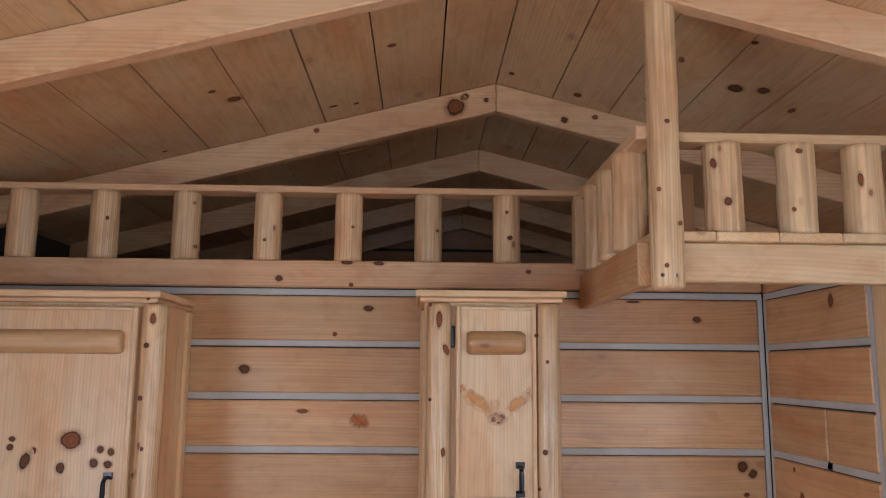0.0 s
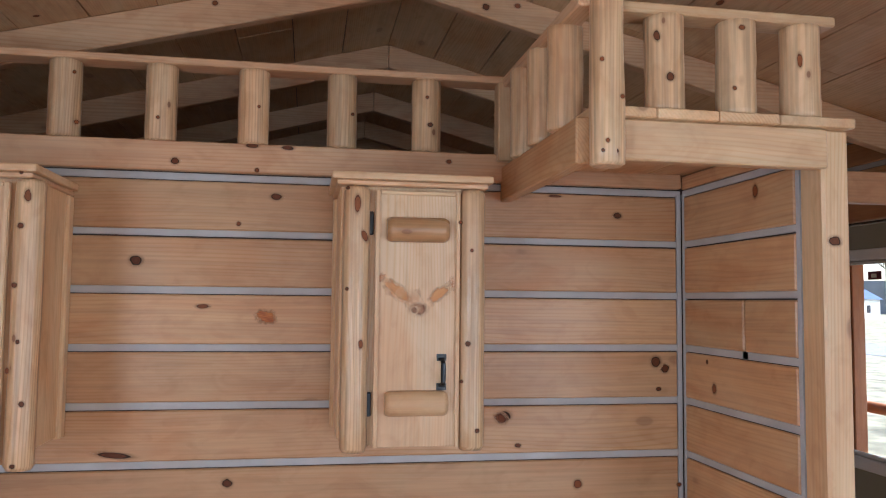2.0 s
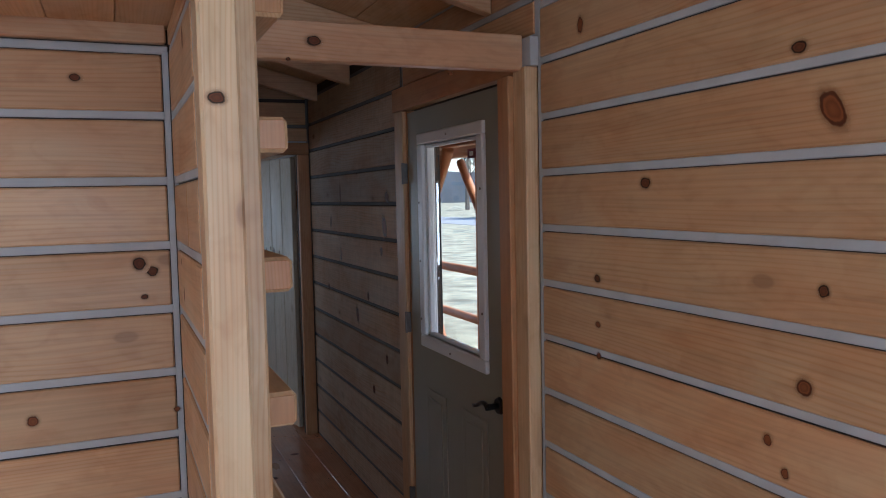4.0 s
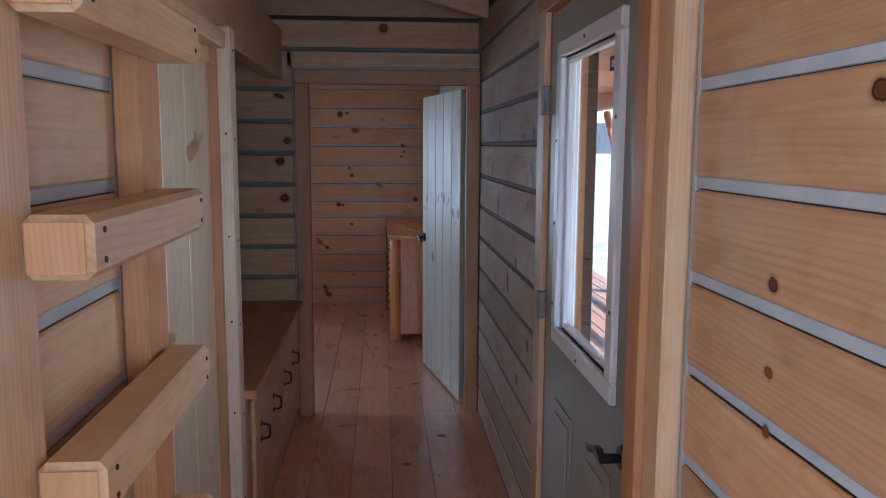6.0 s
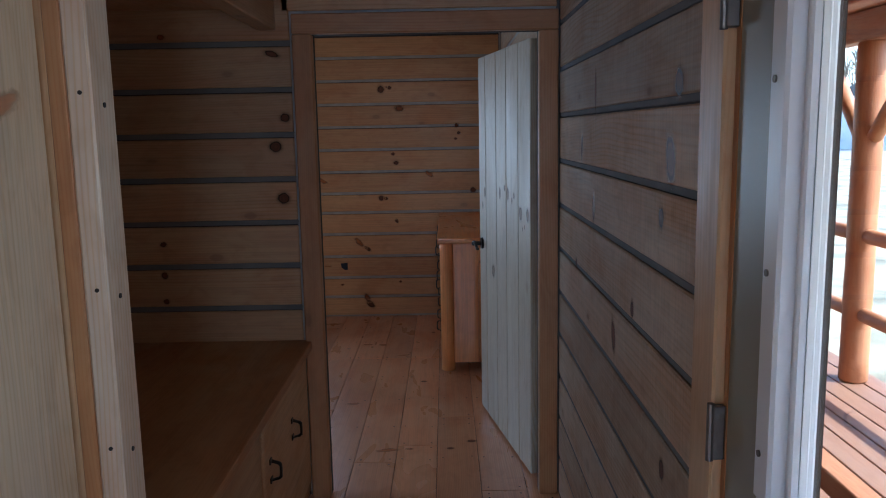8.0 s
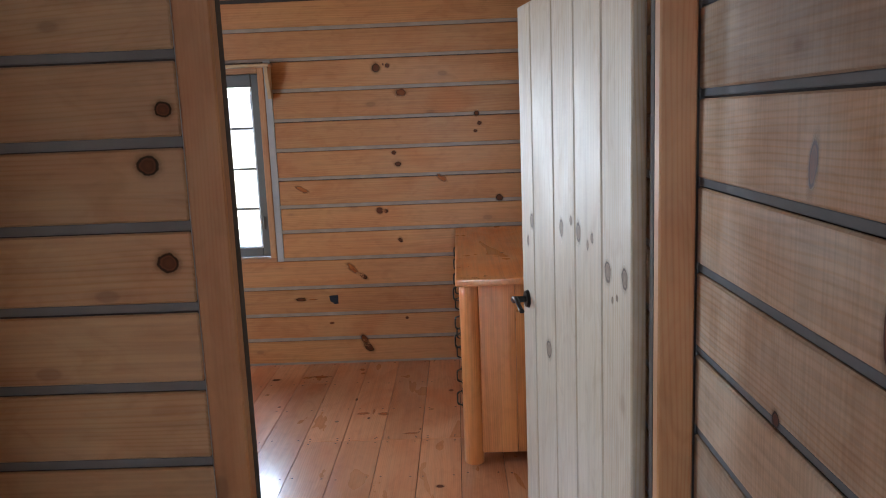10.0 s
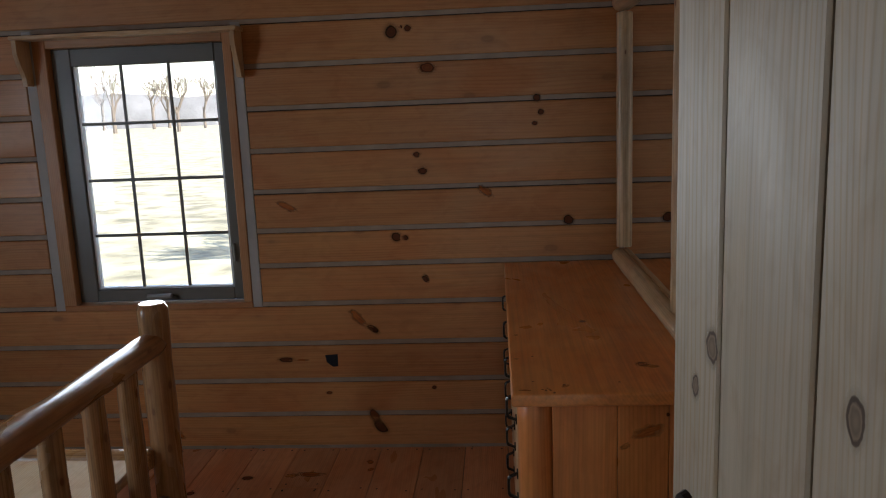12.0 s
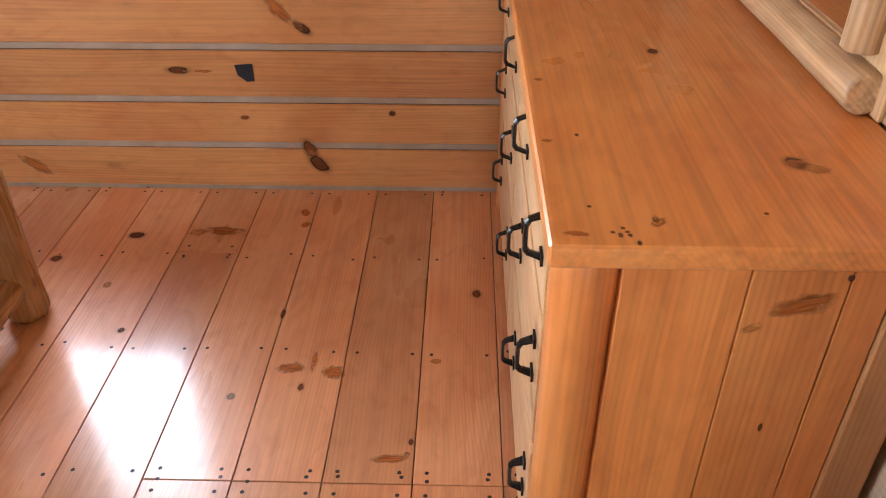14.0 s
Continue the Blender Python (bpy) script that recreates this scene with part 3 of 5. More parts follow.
def nail_at(x, y, z=0.0, r=0.0052):
    vs = bmesh.ops.create_circle(nails, cap_ends=True, radius=r, segments=6)["verts"]
    bmesh.ops.translate(nails, vec=(x, y, z + 0.0012), verts=vs)


W = 0.1965
k0 = int((WEST - 1.4635) / W) - 1
for i in range(k0, 8):
    x0, x1 = max(WEST, 1.4635 + i * W), min(EAST, 1.4635 + (i + 1) * W)
    if x1 - x0 < 0.01:
        continue
    y = SOUTH
    stops = []
    while y < BACK - 1.9:
        y += rnd.uniform(1.1, 2.4)
        stops.append(min(y, 7.4))
    if i >= -1:
        stops = [s for s in stops if s < 7.0] + [7.975 if i != -1 else 8.846]
    ys = sorted({SOUTH, *[round(s, 3) for s in stops], BACK})
    for a, b in zip(ys, ys[1:]):
        if b - a > 0.06:
            piece("plank", x0 + 0.0012, x1 - 0.0012, a + 0.0012, b - 0.0012, -0.022, 0.0, floor_pine, sub, 0.0012)
        for e in (a + 0.03, b - 0.03):
            nail_at(x0 + 0.03, e)
            nail_at(x1 - 0.03, e)
    y = 4.2 + rnd.uniform(-0.02, 0.02)
    while y < BACK:
        nail_at(x0 + 0.03 + rnd.uniform(-0.006, 0.006), y + rnd.uniform(-0.012, 0.012))
        nail_at(x1 - 0.03 + rnd.uniform(-0.006, 0.006), y + rnd.uniform(-0.012, 0.012))
        y += 0.42
tagged(part("nail_heads", nails, nail_mat, sub), kind="stuff")

# ceiling of pine boards along the ridge, one mesh, and the roof above
cbm = bmesh.new()
slope_len = (EAST - RIDGE) * math.sqrt(1 + SLOPE ** 2)
bw = slope_len / 9
rnd = random.Random(3)
for s in (-1, 1):
    for k in range(10):
        d0, d1 = k * bw + 0.002, (k + 1) * bw - 0.003
        c = 1 / math.sqrt(1 + SLOPE ** 2)
        y = SOUTH - 0.4
        while y < BACK + 0.4:
            ln = rnd.uniform(2.0, 4.2)
            y1 = min(y + ln, BACK + 0.4)
            drop = rnd.uniform(0, 0.005)
            pts = []
            for d in (d0, d1):
                x, z = RIDGE + s * d * c, RIDGE_Z - SLOPE * d * c - drop
                pts += [(x, y + 0.001, z), (x, y1 - 0.001, z), (x, y + 0.001, z + 0.022), (x, y1 - 0.001, z + 0.022)]
            v = [cbm.verts.new(p) for p in pts]
            for f in ((0, 1, 5, 4), (2, 6, 7, 3), (0, 4, 6, 2), (1, 3, 7, 5), (0, 2, 3, 1), (4, 5, 7, 6)):
                cbm.faces.new([v[q] for q in f])
            y = y1
bmesh.ops.recalc_face_normals(cbm, faces=cbm.faces)
ceiling = part("ceiling", cbm, roofpine)
tagged(ceiling, "pine board ceiling following the roof slope", "ceiling", kind="structure")
rbm = bmesh.new()
ex = EAST + 0.45
for s in (-1, 1):
    a = [(RIDGE, SOUTH - 0.5, RIDGE_Z + 0.03), (RIDGE, BACK + 0.5, RIDGE_Z + 0.03)]
    xo = RIDGE + s * (ex - RIDGE)
    zo = RIDGE_Z + 0.03 - SLOPE * (ex - RIDGE)
    q = [a[0], a[1], (xo, BACK + 0.5, zo), (xo, SOUTH - 0.5, zo)]
    lo = [rbm.verts.new(p) for p in q]
    hi = [rbm.verts.new((p[0], p[1], p[2] + 0.08)) for p in q]
    rbm.faces.new(lo)
    rbm.faces.new(hi)
    for i in range(4):
        rbm.faces.new((lo[i], lo[(i + 1) % 4], hi[(i + 1) % 4], hi[i]))
bmesh.ops.recalc_face_normals(rbm, faces=rbm.faces)
tagged(part("roof", rbm, plain("roof_metal", (0.07, 0.06, 0.05), 0.5)), "dark pitched cabin roof", "roof", kind="structure")


def rafter(y, thick=0.05, depth=0.115):
    """A pair of roof timbers that meet at the ridge."""
    ob = thing("rafter", "pale pine rafter pair under the board ceiling", "rafter", group="roof rafters", kind="structure")
    for s, side in ((-1, WEST), (1, EAST)):
        bm = bmesh.new()
        v = []
        for yy in (y - thick / 2, y + thick / 2):
            for x, dz in ((RIDGE + s * 0.0008, 0.003), (side, 0.003), (side, depth), (RIDGE + s * 0.0008, depth)):
                v.append(bm.verts.new((x, yy, roof_z(x) - dz)))
        bm.faces.new(v[:4])
        bm.faces.new(v[4:])
        for i in range(4):
            bm.faces.new((v[i], v[(i + 1) % 4], v[4 + (i + 1) % 4], v[4 + i]))
        bmesh.ops.recalc_face_normals(bm, faces=bm.faces)
        bmesh.ops.bevel(bm, geom=bm.edges[:], offset=0.004, segments=1, affect="EDGES")
        part("rafter_arm", bm, beam["x"], ob)
    return ob


rafters = {y: rafter(y) for y in (-1.9, -0.9, 0.1, 1.1, 2.1, 3.19, 4.1, 4.95, 5.7, 7.0, 8.0)}

# ---- loft ----
loft = part("loft_floor", box(WEST, 1.60, KITCHEN + 0.02, HALL_END + 0.01, 2.03, 2.098), beam["y"])
tagged(loft, "pine loft floor over the closet and kitchen wall", "loft floor", kind="structure")
land = thing("loft_landing", "pale pine loft landing on a post with plank floor", "landing")
for i, (a, b) in enumerate(((1.09, 1.245), (1.245, 1.40), (1.40, 1.555), (1.555, 1.755))):
    piece("plank", a + 0.001, b - 0.001, 2.118, KITCHEN + 0.02, 2.082, 2.106, pale["y"], land)
part("edge_beam", box(1.158, 1.69, 2.135, 2.175, 1.985, 2.081, 0.004), pale["x"], land, "pale planed pine beam")
part("side_beam", box(1.062, 1.10, 2.155, KITCHEN - 0.002, 1.975, 2.085, 0.004), pine["y"], land, "reddish pine beam")
ledger = part("ledger_beam", box(WEST, 1.675, KITCHEN - 0.016, KITCHEN + 0.06, 2.036, 2.125, 0.004), beam["x"])
tagged(ledger, "long pine beam under the loft railing", "beam", kind="structure")
rnd = random.Random(11)
rail = thing("loft_railing", "pine loft railing with short peeled log balusters", "railing")
part("top_rail", box(WEST, 1.075, KITCHEN - 0.03, KITCHEN + 0.06, 2.352, 2.374, 0.004), beam["x"], rail)
part("top_rail", box(1.06, 1.115, 2.13, KITCHEN - 0.03, 2.338, 2.372, 0.004), beam["y"], rail)
part("top_rail", box(1.16, 1.715, 2.13, 2.21, 2.333, 2.358, 0.004), pale["x"], rail)
for x in (-1.065, -0.797, -0.527, -0.254, 0.017, 0.288, 0.556, 0.822):
    part("baluster", log((x, KITCHEN + 0.015, 2.124), (x, KITCHEN + 0.015, 2.355), 0.046, rnd, 0.03, chamfer=0.004), log_mat["z"], rail, smooth=True)
part("baluster", box(1.045, 1.105, KITCHEN - 0.04, KITCHEN + 0.02, 2.10, 2.355, 0.004), pale["z"], rail)
for y in (2.66, 2.48, 2.30):
    part("baluster", log((1.085, y, 2.08), (1.085, y, 2.345), 0.045, rnd, 0.03, chamfer=0.004), log_mat["z"], rail, smooth=True)
for x in (1.285, 1.470, 1.640):
    part("baluster", log((x, 2.168, 2.104), (x, 2.168, 2.337), 0.047, rnd, 0.04, chamfer=0.004), log_mat["z"], rail, smooth=True)
part("corner_post", log((1.125, 2.125, 1.965), (1.125, 2.125, 2.735), 0.040, rnd, 0.04, rings=18, chamfer=0.006, taper=0.06), log_mat["z"], rail, "peeled log post hanging below the landing", smooth=True)
for x, y in ((1.63, 3.45), (1.63, 4.6)):
    tagged(part("stud", box(x - 0.03, x + 0.03, y - 0.04, y + 0.04, 2.2, roof_z(x) - 0.08, 0.003), case_pine["z"]), "short dark pine stud at the loft edge", "stud", kind="structure")

# ---- post and ladder ----
post = part("corner_post", box(1.68, 1.752, 2.145, 2.235, 0, 2.082, 0.006), pale["z"])
tagged(post, "pale planed pine post holding up the loft landing", "post", kind="structure")
ladder = thing("loft_ladder", "pine loft ladder with thick square rungs on a wall", "ladder", (0, 0, 0))
part("rail", box(1.757, 1.800, 2.236, 2.41, 0, 2.06, 0.006), pale["z"], ladder)
part("rail", box(1.756, 1.8005, 2.835, 2.957, 0, 1.95, 0.004), case_pine["z"], ladder)
for z in (0.30, 0.585, 0.875, 1.17, 1.465, 1.765, 2.05):
    rg = part("rung", box(1.801, 1.882, 2.365, 2.935, z - 0.038, z + 0.038, 0.010), pale["y"], ladder)
    part("end_grain", box(1.808, 1.875, 2.3625, 2.3648, z - 0.031, z + 0.031, 0.001), case_pine["z"], rg, "darker sawn end grain")
    for y in (2.405, 2.90):
        for dz in (-0.018, 0.018):
            bm = bmesh.new()
            bmesh.ops.create_cone(bm, cap_ends=True, segments=8, radius1=0.004, radius2=0.004, depth=0.003)
            bmesh.ops.transform(bm, matrix=pose(1.8825, y, z + dz, 0, 90, 0), verts=bm.verts)
            part("screw", bm, nail_mat, rg)
header = part("header_beam", box(1.80, 2.748, 2.895, 2.94, 2.018, 2.13, 0.004), beam["x"])
tagged(header, "pine beam crossing the hall above the entry", "beam", kind="structure")
tagged(part("header_chinking", box(2.749, EAST + P - 0.001, 2.8505, 2.939, 2.029, 2.119, 0.002), chink), "grey chinking where the hall beam meets the wall", "trim", kind="structure")
edge = part("loft_edge_beam", box(1.585, 1.655, KITCHEN + 0.10, HALL_END - 0.001, 1.945, 2.215, 0.004), beam["y"])
tagged(edge, "deep pine beam along the loft edge above the closet", "beam", kind="structure")

# ---- closet door and casing ----
closet = thing("closet_door", "closed pale knotty pine plank closet door", "door")
for i, (a, b) in enumerate(((CL0 + 0.004, 3.60), (3.60, 3.862), (3.862, CL1 - 0.016))):
    piece("plank", 1.60, 1.625, a + 0.002, b - 0.002, 0.012, 1.875, closet_pine, closet, 0.004)
# Daylight from the entry glass is painted into this paler casing pine.
lit_casing_wood = wood("daylit_casing_pine_z", (0.70, 0.58, 0.44), "z", contrast=0.8, knots=0.2)
trim = thing("closet_trim", "pale pine closet door casing with dark screws", "trim", kind="structure")
part("jamb", box(1.6265, 1.659, 4.170, 4.200, 0, 1.955, 0.003), case_pine["z"], trim)
part("casing", box(1.6595, 1.704, 4.168, 4.262, 0, 1.975, 0.004), lit_casing_wood, trim, "pine casing board with daylight painted into its pale colour")
part("casing", box(1.636, 1.692, 3.235, CL0, 0, 1.955, 0.004), lit_casing_wood, trim, "pine casing board with daylight painted into its pale colour")
part("casing", box(1.636, 1.692, CL0, 4.167, 1.90, 1.955, 0.004), pale["y"], trim)
part("stop", box(1.585, 1.605, 4.160, 4.1715, 0, 1.90, 0.002), case_pine["z"], trim)
for z in (0.3, 0.62, 0.95, 1.25, 1.60, 1.9):
    bm = bmesh.new()
    bmesh.ops.create_cone(bm, cap_ends=True, segments=8, radius1=0.004, radius2=0.004, depth=0.003)
    bmesh.ops.transform(bm, matrix=pose(1.684, 4.1675, z + 0.02, 90, 0, 0), verts=bm.verts)
    part("screw", bm, nail_mat, trim)
    bm = bmesh.new()
    bmesh.ops.create_cone(bm, cap_ends=True, segments=8, radius1=0.005, radius2=0.005, depth=0.003)
    bmesh.ops.transform(bm, matrix=pose(1.7045, 4.215, z, 0, 90, 0), verts=bm.verts)
    part("screw", bm, nail_mat, trim)


# ---- iron pulls ----
def bail_pull(parent, x, y, z, facing, h=0.09, r=0.0055, d=0.03):
    """A black iron pull: two square foot plates and a bowed grip, upright."""
    bm = bmesh.new()
    s = 1 if facing in ("+x", "+y") else -1
    alongx = facing[1] == "x"

    def put(out, up, side=0.0):
        return Vector((x + s * out, y + side, z + up)) if alongx else Vector((x + side, y + s * out, z + up))

    for e in (-1, 1):
        c = put(0.002, e * h * 0.43)
        w = 0.013
        if alongx:
            box(c.x - 0.002, c.x + 0.002, c.y - w, c.y + w, c.z - 0.009, c.z + 0.009, bm=bm)
        else:
            box(c.x - w, c.x + w, c.y - 0.002, c.y + 0.002, c.z - 0.009, c.z + 0.009, bm=bm)
    loops = []
    for i in range(11):
        t = i / 10
        up = (t - 0.5) * h * 0.86
        out = d * min(1.0, 2.6 * math.sin(math.pi * t)) if 0 < i < 10 else 0.0
        rr = r * (1.25 if i in (0, 10) else 0.85 + 0.25 * math.sin(math.pi * t))
        loop = []
        for j in range(8):
            a = 2 * math.pi * j / 8
            loop.append(bm.verts.new(put(out + rr * 0.5 * (1 + math.cos(a)), up + rr * 0.6 * math.cos(a) * (1 if t > 0.5 else -1) * (0.7 if i in (1, 2, 8, 9) else 0.0), rr * math.sin(a) * 1.2)))
        loops.append(loop)
    for l0, l1 in zip(loops, loops[1:]):
        for j in range(8):
            bm.faces.new((l0[j], l0[(j + 1) % 8], l1[(j + 1) % 8], l1[j]))
    bmesh.ops.recalc_face_normals(bm, faces=bm.faces)
    return part("pull", bm, black_iron, parent, "black iron pull")


# ---- kitchen wall cabinets ----
def wall_cabinet(label, x0, x1, door0, door1, z0, z1, y, posts, logs, pull_x, pull_z, hinges, rnd):
    cab = thing("wall_cabinet", label, "cabinet", group="kitchen wall cabinets")
    part("body", box(x0, x1, y + 0.012, KITCHEN - 0.002, z0 + 0.03, z1 - 0.025, 0.003), pale["z"], cab)
    part("face_frame", box(x0 + 0.012, x1 - 0.012, y - 0.004, y + 0.0115, z0 + 0.015, z1 - 0.026, 0.003), pale["z"], cab)
    part("cornice", box(x0 - 0.025, x1 + 0.022, y - 0.05, KITCHEN - 0.002, z1 - 0.020, z1, 0.006, seg=2), pale["x"], cab)
    part("cornice_bead", box(x0 - 0.012, x1 + 0.010, y - 0.036, KITCHEN - 0.002, z1 - 0.034, z1 - 0.0205, 0.003), beam["x"], cab)
    dr = part("door", box(door0, door1, y - 0.024, y - 0.005, z0 + 0.012, z1 - 0.045, 0.003), cab_door, cab)
    for a, b, c, e in ((door0, door0 + 0.012, z0 + 0.012, z1 - 0.045), (door1 - 0.012, door1, z0 + 0.012, z1 - 0.045)):
        part("moulding", box(a, b, y - 0.031, y - 0.0245, c, e, 0.003, seg=2), pale["z"], dr)
    part("moulding", box(door0 + 0.0125, door1 - 0.0125, y - 0.031, y - 0.0245, z1 - 0.057, z1 - 0.045, 0.003), pale["x"], dr)
    for a, b, zc, mat in logs:
        part("half_log", half_round("x", a, b, y - 0.0245, zc, 0.034, "-y", rnd, 0.03), mat, dr, "amber half-log rail", smooth=True)
    bail_pull(dr, pull_x, y - 0.025, pull_z, "-y")
    for hz in hinges:
        part("hinge", box(door0 - 0.022, door0 - 0.004, y - 0.012, y - 0.0045, hz - 0.032, hz + 0.032, 0.003), black_iron, dr, "black iron hinge")
    for px in (x0, x1):
        part("scribe_strip", box(px - 0.011, px + 0.011, KITCHEN - 0.045, KITCHEN - 0.0025, z0 + 0.025, z1 - 0.036, 0.004), pale["z"], cab, "pale bark-edged strip against the wall")
    for px in posts:
        part("half_log_post", half_round("z", z0, z1 - 0.036, px, y - 0.0045, 0.036, "-y", rnd, 0.05), log_mat["z"], cab, "glossy peeled half-log stile", smooth=True)
    return cab


cab_log = [wood("stained_half_log_x", c, "x", rough=0.32, contrast=2.0, knots=0.9, spots=(5.5, 13.0)) for c in ((0.30, 0.135, 0.05), (0.44, 0.25, 0.115))]
cab_door = wood("cabinet_pine_z", (0.68, 0.49, 0.29), "z", rough=0.4, knots=0.3, vary=0.06)
rnd = random.Random(21)
cab2 = wall_cabinet("tall narrow knotty pine wall cabinet with half-log stiles", 0.545, 0.935, 0.638, 0.868, 1.258, 1.998, 2.565, (0.588, 0.905), [(0.668, 0.836, 1.848, cab_log[1]), (0.668, 0.836, 1.385, pale["x"])], 0.820, 1.468, (1.865, 1.382), rnd)
cab1 = wall_cabinet("wide knotty pine wall cabinet with half-log stiles", -1.10, -0.222, -1.02, -0.268, 1.235, 1.985, 2.555, (-1.06, -0.224), [(-0.98, -0.303, 1.84, pale["x"]), (-0.98, -0.303, 1.335, cab_log[0])], -0.320, 1.435, (), rnd)

# ---- entry door ----
XD = 2.752
door = thing("door_1", "olive grey entry door with a tall glass pane", "door", kind="structure")
slab = wall_slab("slab", "y", XD, 0.042, DOOR[0] + 0.004, DOOR[1] - 0.004, 0.015, 1.995, [(3.235, 3.772, 1.03, 1.845)], olive, "")
del slab["kind"], slab["category"]
slab.parent = door
for a, b in ((3.20, 3.42), (3.58, 3.80)):
    for g, (lo, hi) in enumerate(((0.20, 0.80),)):
        part("panel_moulding", box(XD - 0.006, XD, a, b, lo, hi, 0.004, seg=2), olive, door)
        part("panel", box(XD - 0.011, XD - 0.0062, a + 0.035, b - 0.035, lo + 0.035, hi - 0.035, 0.004), olive, door)
lite = part("glass_frame", box(XD - 0.016, XD + 0.05, 3.182, 3.822, 1.845, 1.892, 0.005), white_vinyl, door, "white vinyl frame round the glass")
for a, b, c, e in ((3.182, 3.822, 0.980, 1.03), (3.182, 3.235, 1.0305, 1.8445), (3.772, 3.822, 1.0305, 1.8445)):
    part("frame_side", box(XD - 0.016, XD + 0.05, a, b, c, e, 0.005), white_vinyl, lite)
for a, b, c, e in ((3.236, 3.771, 1.831, 1.844), (3.236, 3.771, 1.031, 1.044), (3.236, 3.249, 1.0445, 1.8305), (3.758, 3.771, 1.0445, 1.8305)):
    part("bead", box(XD + 0.006, XD + 0.034, a, b, c, e, 0.003), white_vinyl, lite)
pane = part("pane", box(XD + 0.018, XD + 0.022, 3.249, 3.758, 1.044, 1.831), glass, door)
pane.visible_shadow = False
for y, z in ((3.20, 1.2), (3.20, 1.65), (3.803, 1.1), (3.803, 1.6), (3.803, 1.35), (3.5, 1.0), (3.5, 1.868)):
    bm = bmesh.new()
    bmesh.ops.create_cone(bm, cap_ends=True, segments=8, radius1=0.005, radius2=0.005, depth=0.003)
    bmesh.ops.transform(bm, matrix=pose(XD - 0.017, y, z, 0, 90, 0), verts=bm.verts)
    part("screw", bm, steel, lite)
st = part("sticker", box(XD + 0.0135, XD + 0.017, 3.29, 3.365, 1.765, 1.80), ink, door, "small maroon sticker with white print")
part("print", box(XD + 0.012, XD + 0.0133, 3.315, 3.345, 1.774, 1.79), paper, st)


def lever(parent, x, y, z, sx, dy, label):
    """Round rose, neck and a flat curved lever. sx: the way it stands off; dy: the way the lever points."""
    h = bmesh.new()
    bmesh.ops.create_cone(h, cap_ends=True, segments=20, radius1=0.032, radius2=0.027, depth=0.010)
    bmesh.ops.transform(h, matrix=pose(x + sx * 0.005, y, z, 0, 90 * sx, 0), verts=h.verts)
    rose = part("rose", h, black_iron, parent, label)
    h = bmesh.new()
    bmesh.ops.create_cone(h, cap_ends=True, segments=12, radius1=0.012, radius2=0.011, depth=0.05)
    bmesh.ops.transform(h, matrix=pose(x + sx * 0.03, y, z, 0, 90, 0), verts=h.verts)
    part("neck", h, black_iron, rose)
    h = bmesh.new()
    loops = []
    for i in range(9):
        t = i / 8
        cy, cz = y + dy * (0.115 * t - 0.008), z + 0.012 * math.sin(t * 5.0) - 0.004 * t
        hh = 0.012 - 0.004 * t
        loops.append([h.verts.new((x + sx * (0.052 + a), cy, cz + b)) for a, b in ((-0.006, -hh * 0.7), (0.006, -hh * 0.7), (0.008, 0), (0.006, hh * 0.7), (-0.006, hh * 0.7), (-0.008, 0))])
    for l0, l1 in zip(loops, loops[1:]):
        for j in range(6):
            h.faces.new((l0[j], l0[(j + 1) % 6], l1[(j + 1) % 6], l1[j]))
    h.faces.new(loops[0])
    h.faces.new(loops[-1])
    bmesh.ops.recalc_face_normals(h, faces=h.faces)
    part("lever", h, black_iron, rose, smooth=True)
    return rose


lever(door, XD, 3.105, 0.885, -1, 1, "black door lever")
for hz in (1.73, 1.06, 0.25):
    hg = part("hinge", box(2.731, 2.751, 3.972, 3.984, hz - 0.045, hz + 0.045, 0.002), steel, door, "steel butt hinge")
    bm = bmesh.new()
    bmesh.ops.create_cone(bm, cap_ends=True, segments=10, radius1=0.006, radius2=0.006, depth=0.095)
    bmesh.ops.transform(bm, matrix=pose(2.729, 3.978, hz), verts=bm.verts)
    part("pin", bm, steel, hg)
etrim = thing("entry_trim", "pine casing boards round the entry door", "trim", kind="structure")
part("casing", box(2.735, EAST + 0.01, 3.99, 4.098, 0, 2.01, 0.004), pale["z"], etrim)
part("jamb", box(2.752, EAST + 0.10, 3.9695, 3.9885, 0, 2.008, 0.002), case_pine["z"], etrim)
part("jamb", box(2.745, EAST + 0.10, 3.030, 3.051, 0, 2.008, 0.002), case_pine["z"], etrim)
part("casing", box(2.722, EAST + 0.01, 2.950, 3.029, 0, 2.01, 0.004), case_pine["z"], etrim)
part("casing", box(2.738, EAST + 0.01, 2.865, 2.948, 0, 2.028, 0.004), pale["z"], etrim)
part("head", box(2.735, EAST + 0.01, 2.951, 4.12, 2.012, 2.115, 0.004), case_pine["y"], etrim)

# ---- bedroom doorway ----
dtrim = thing("doorway_trim", "reddish pine casing round the bedroom doorway", "trim", kind="structure")
for a, b in ((OPEN[0] - 0.078, OPEN[0]), (OPEN[1], OPEN[1] + 0.076)):
    part("casing", box(a, b, HALL_END - 0.032, HALL_END + 0.0105, 0, OPEN[3] + 0.0, 0.004), case_pine["z"], dtrim)
part("casing", box(OPEN[0] - 0.078, OPEN[1] + 0.076, HALL_END - 0.034, HALL_END + 0.0105, OPEN[3] + 0.001, OPEN[3] + 0.078, 0.004), case_pine["x"], dtrim)

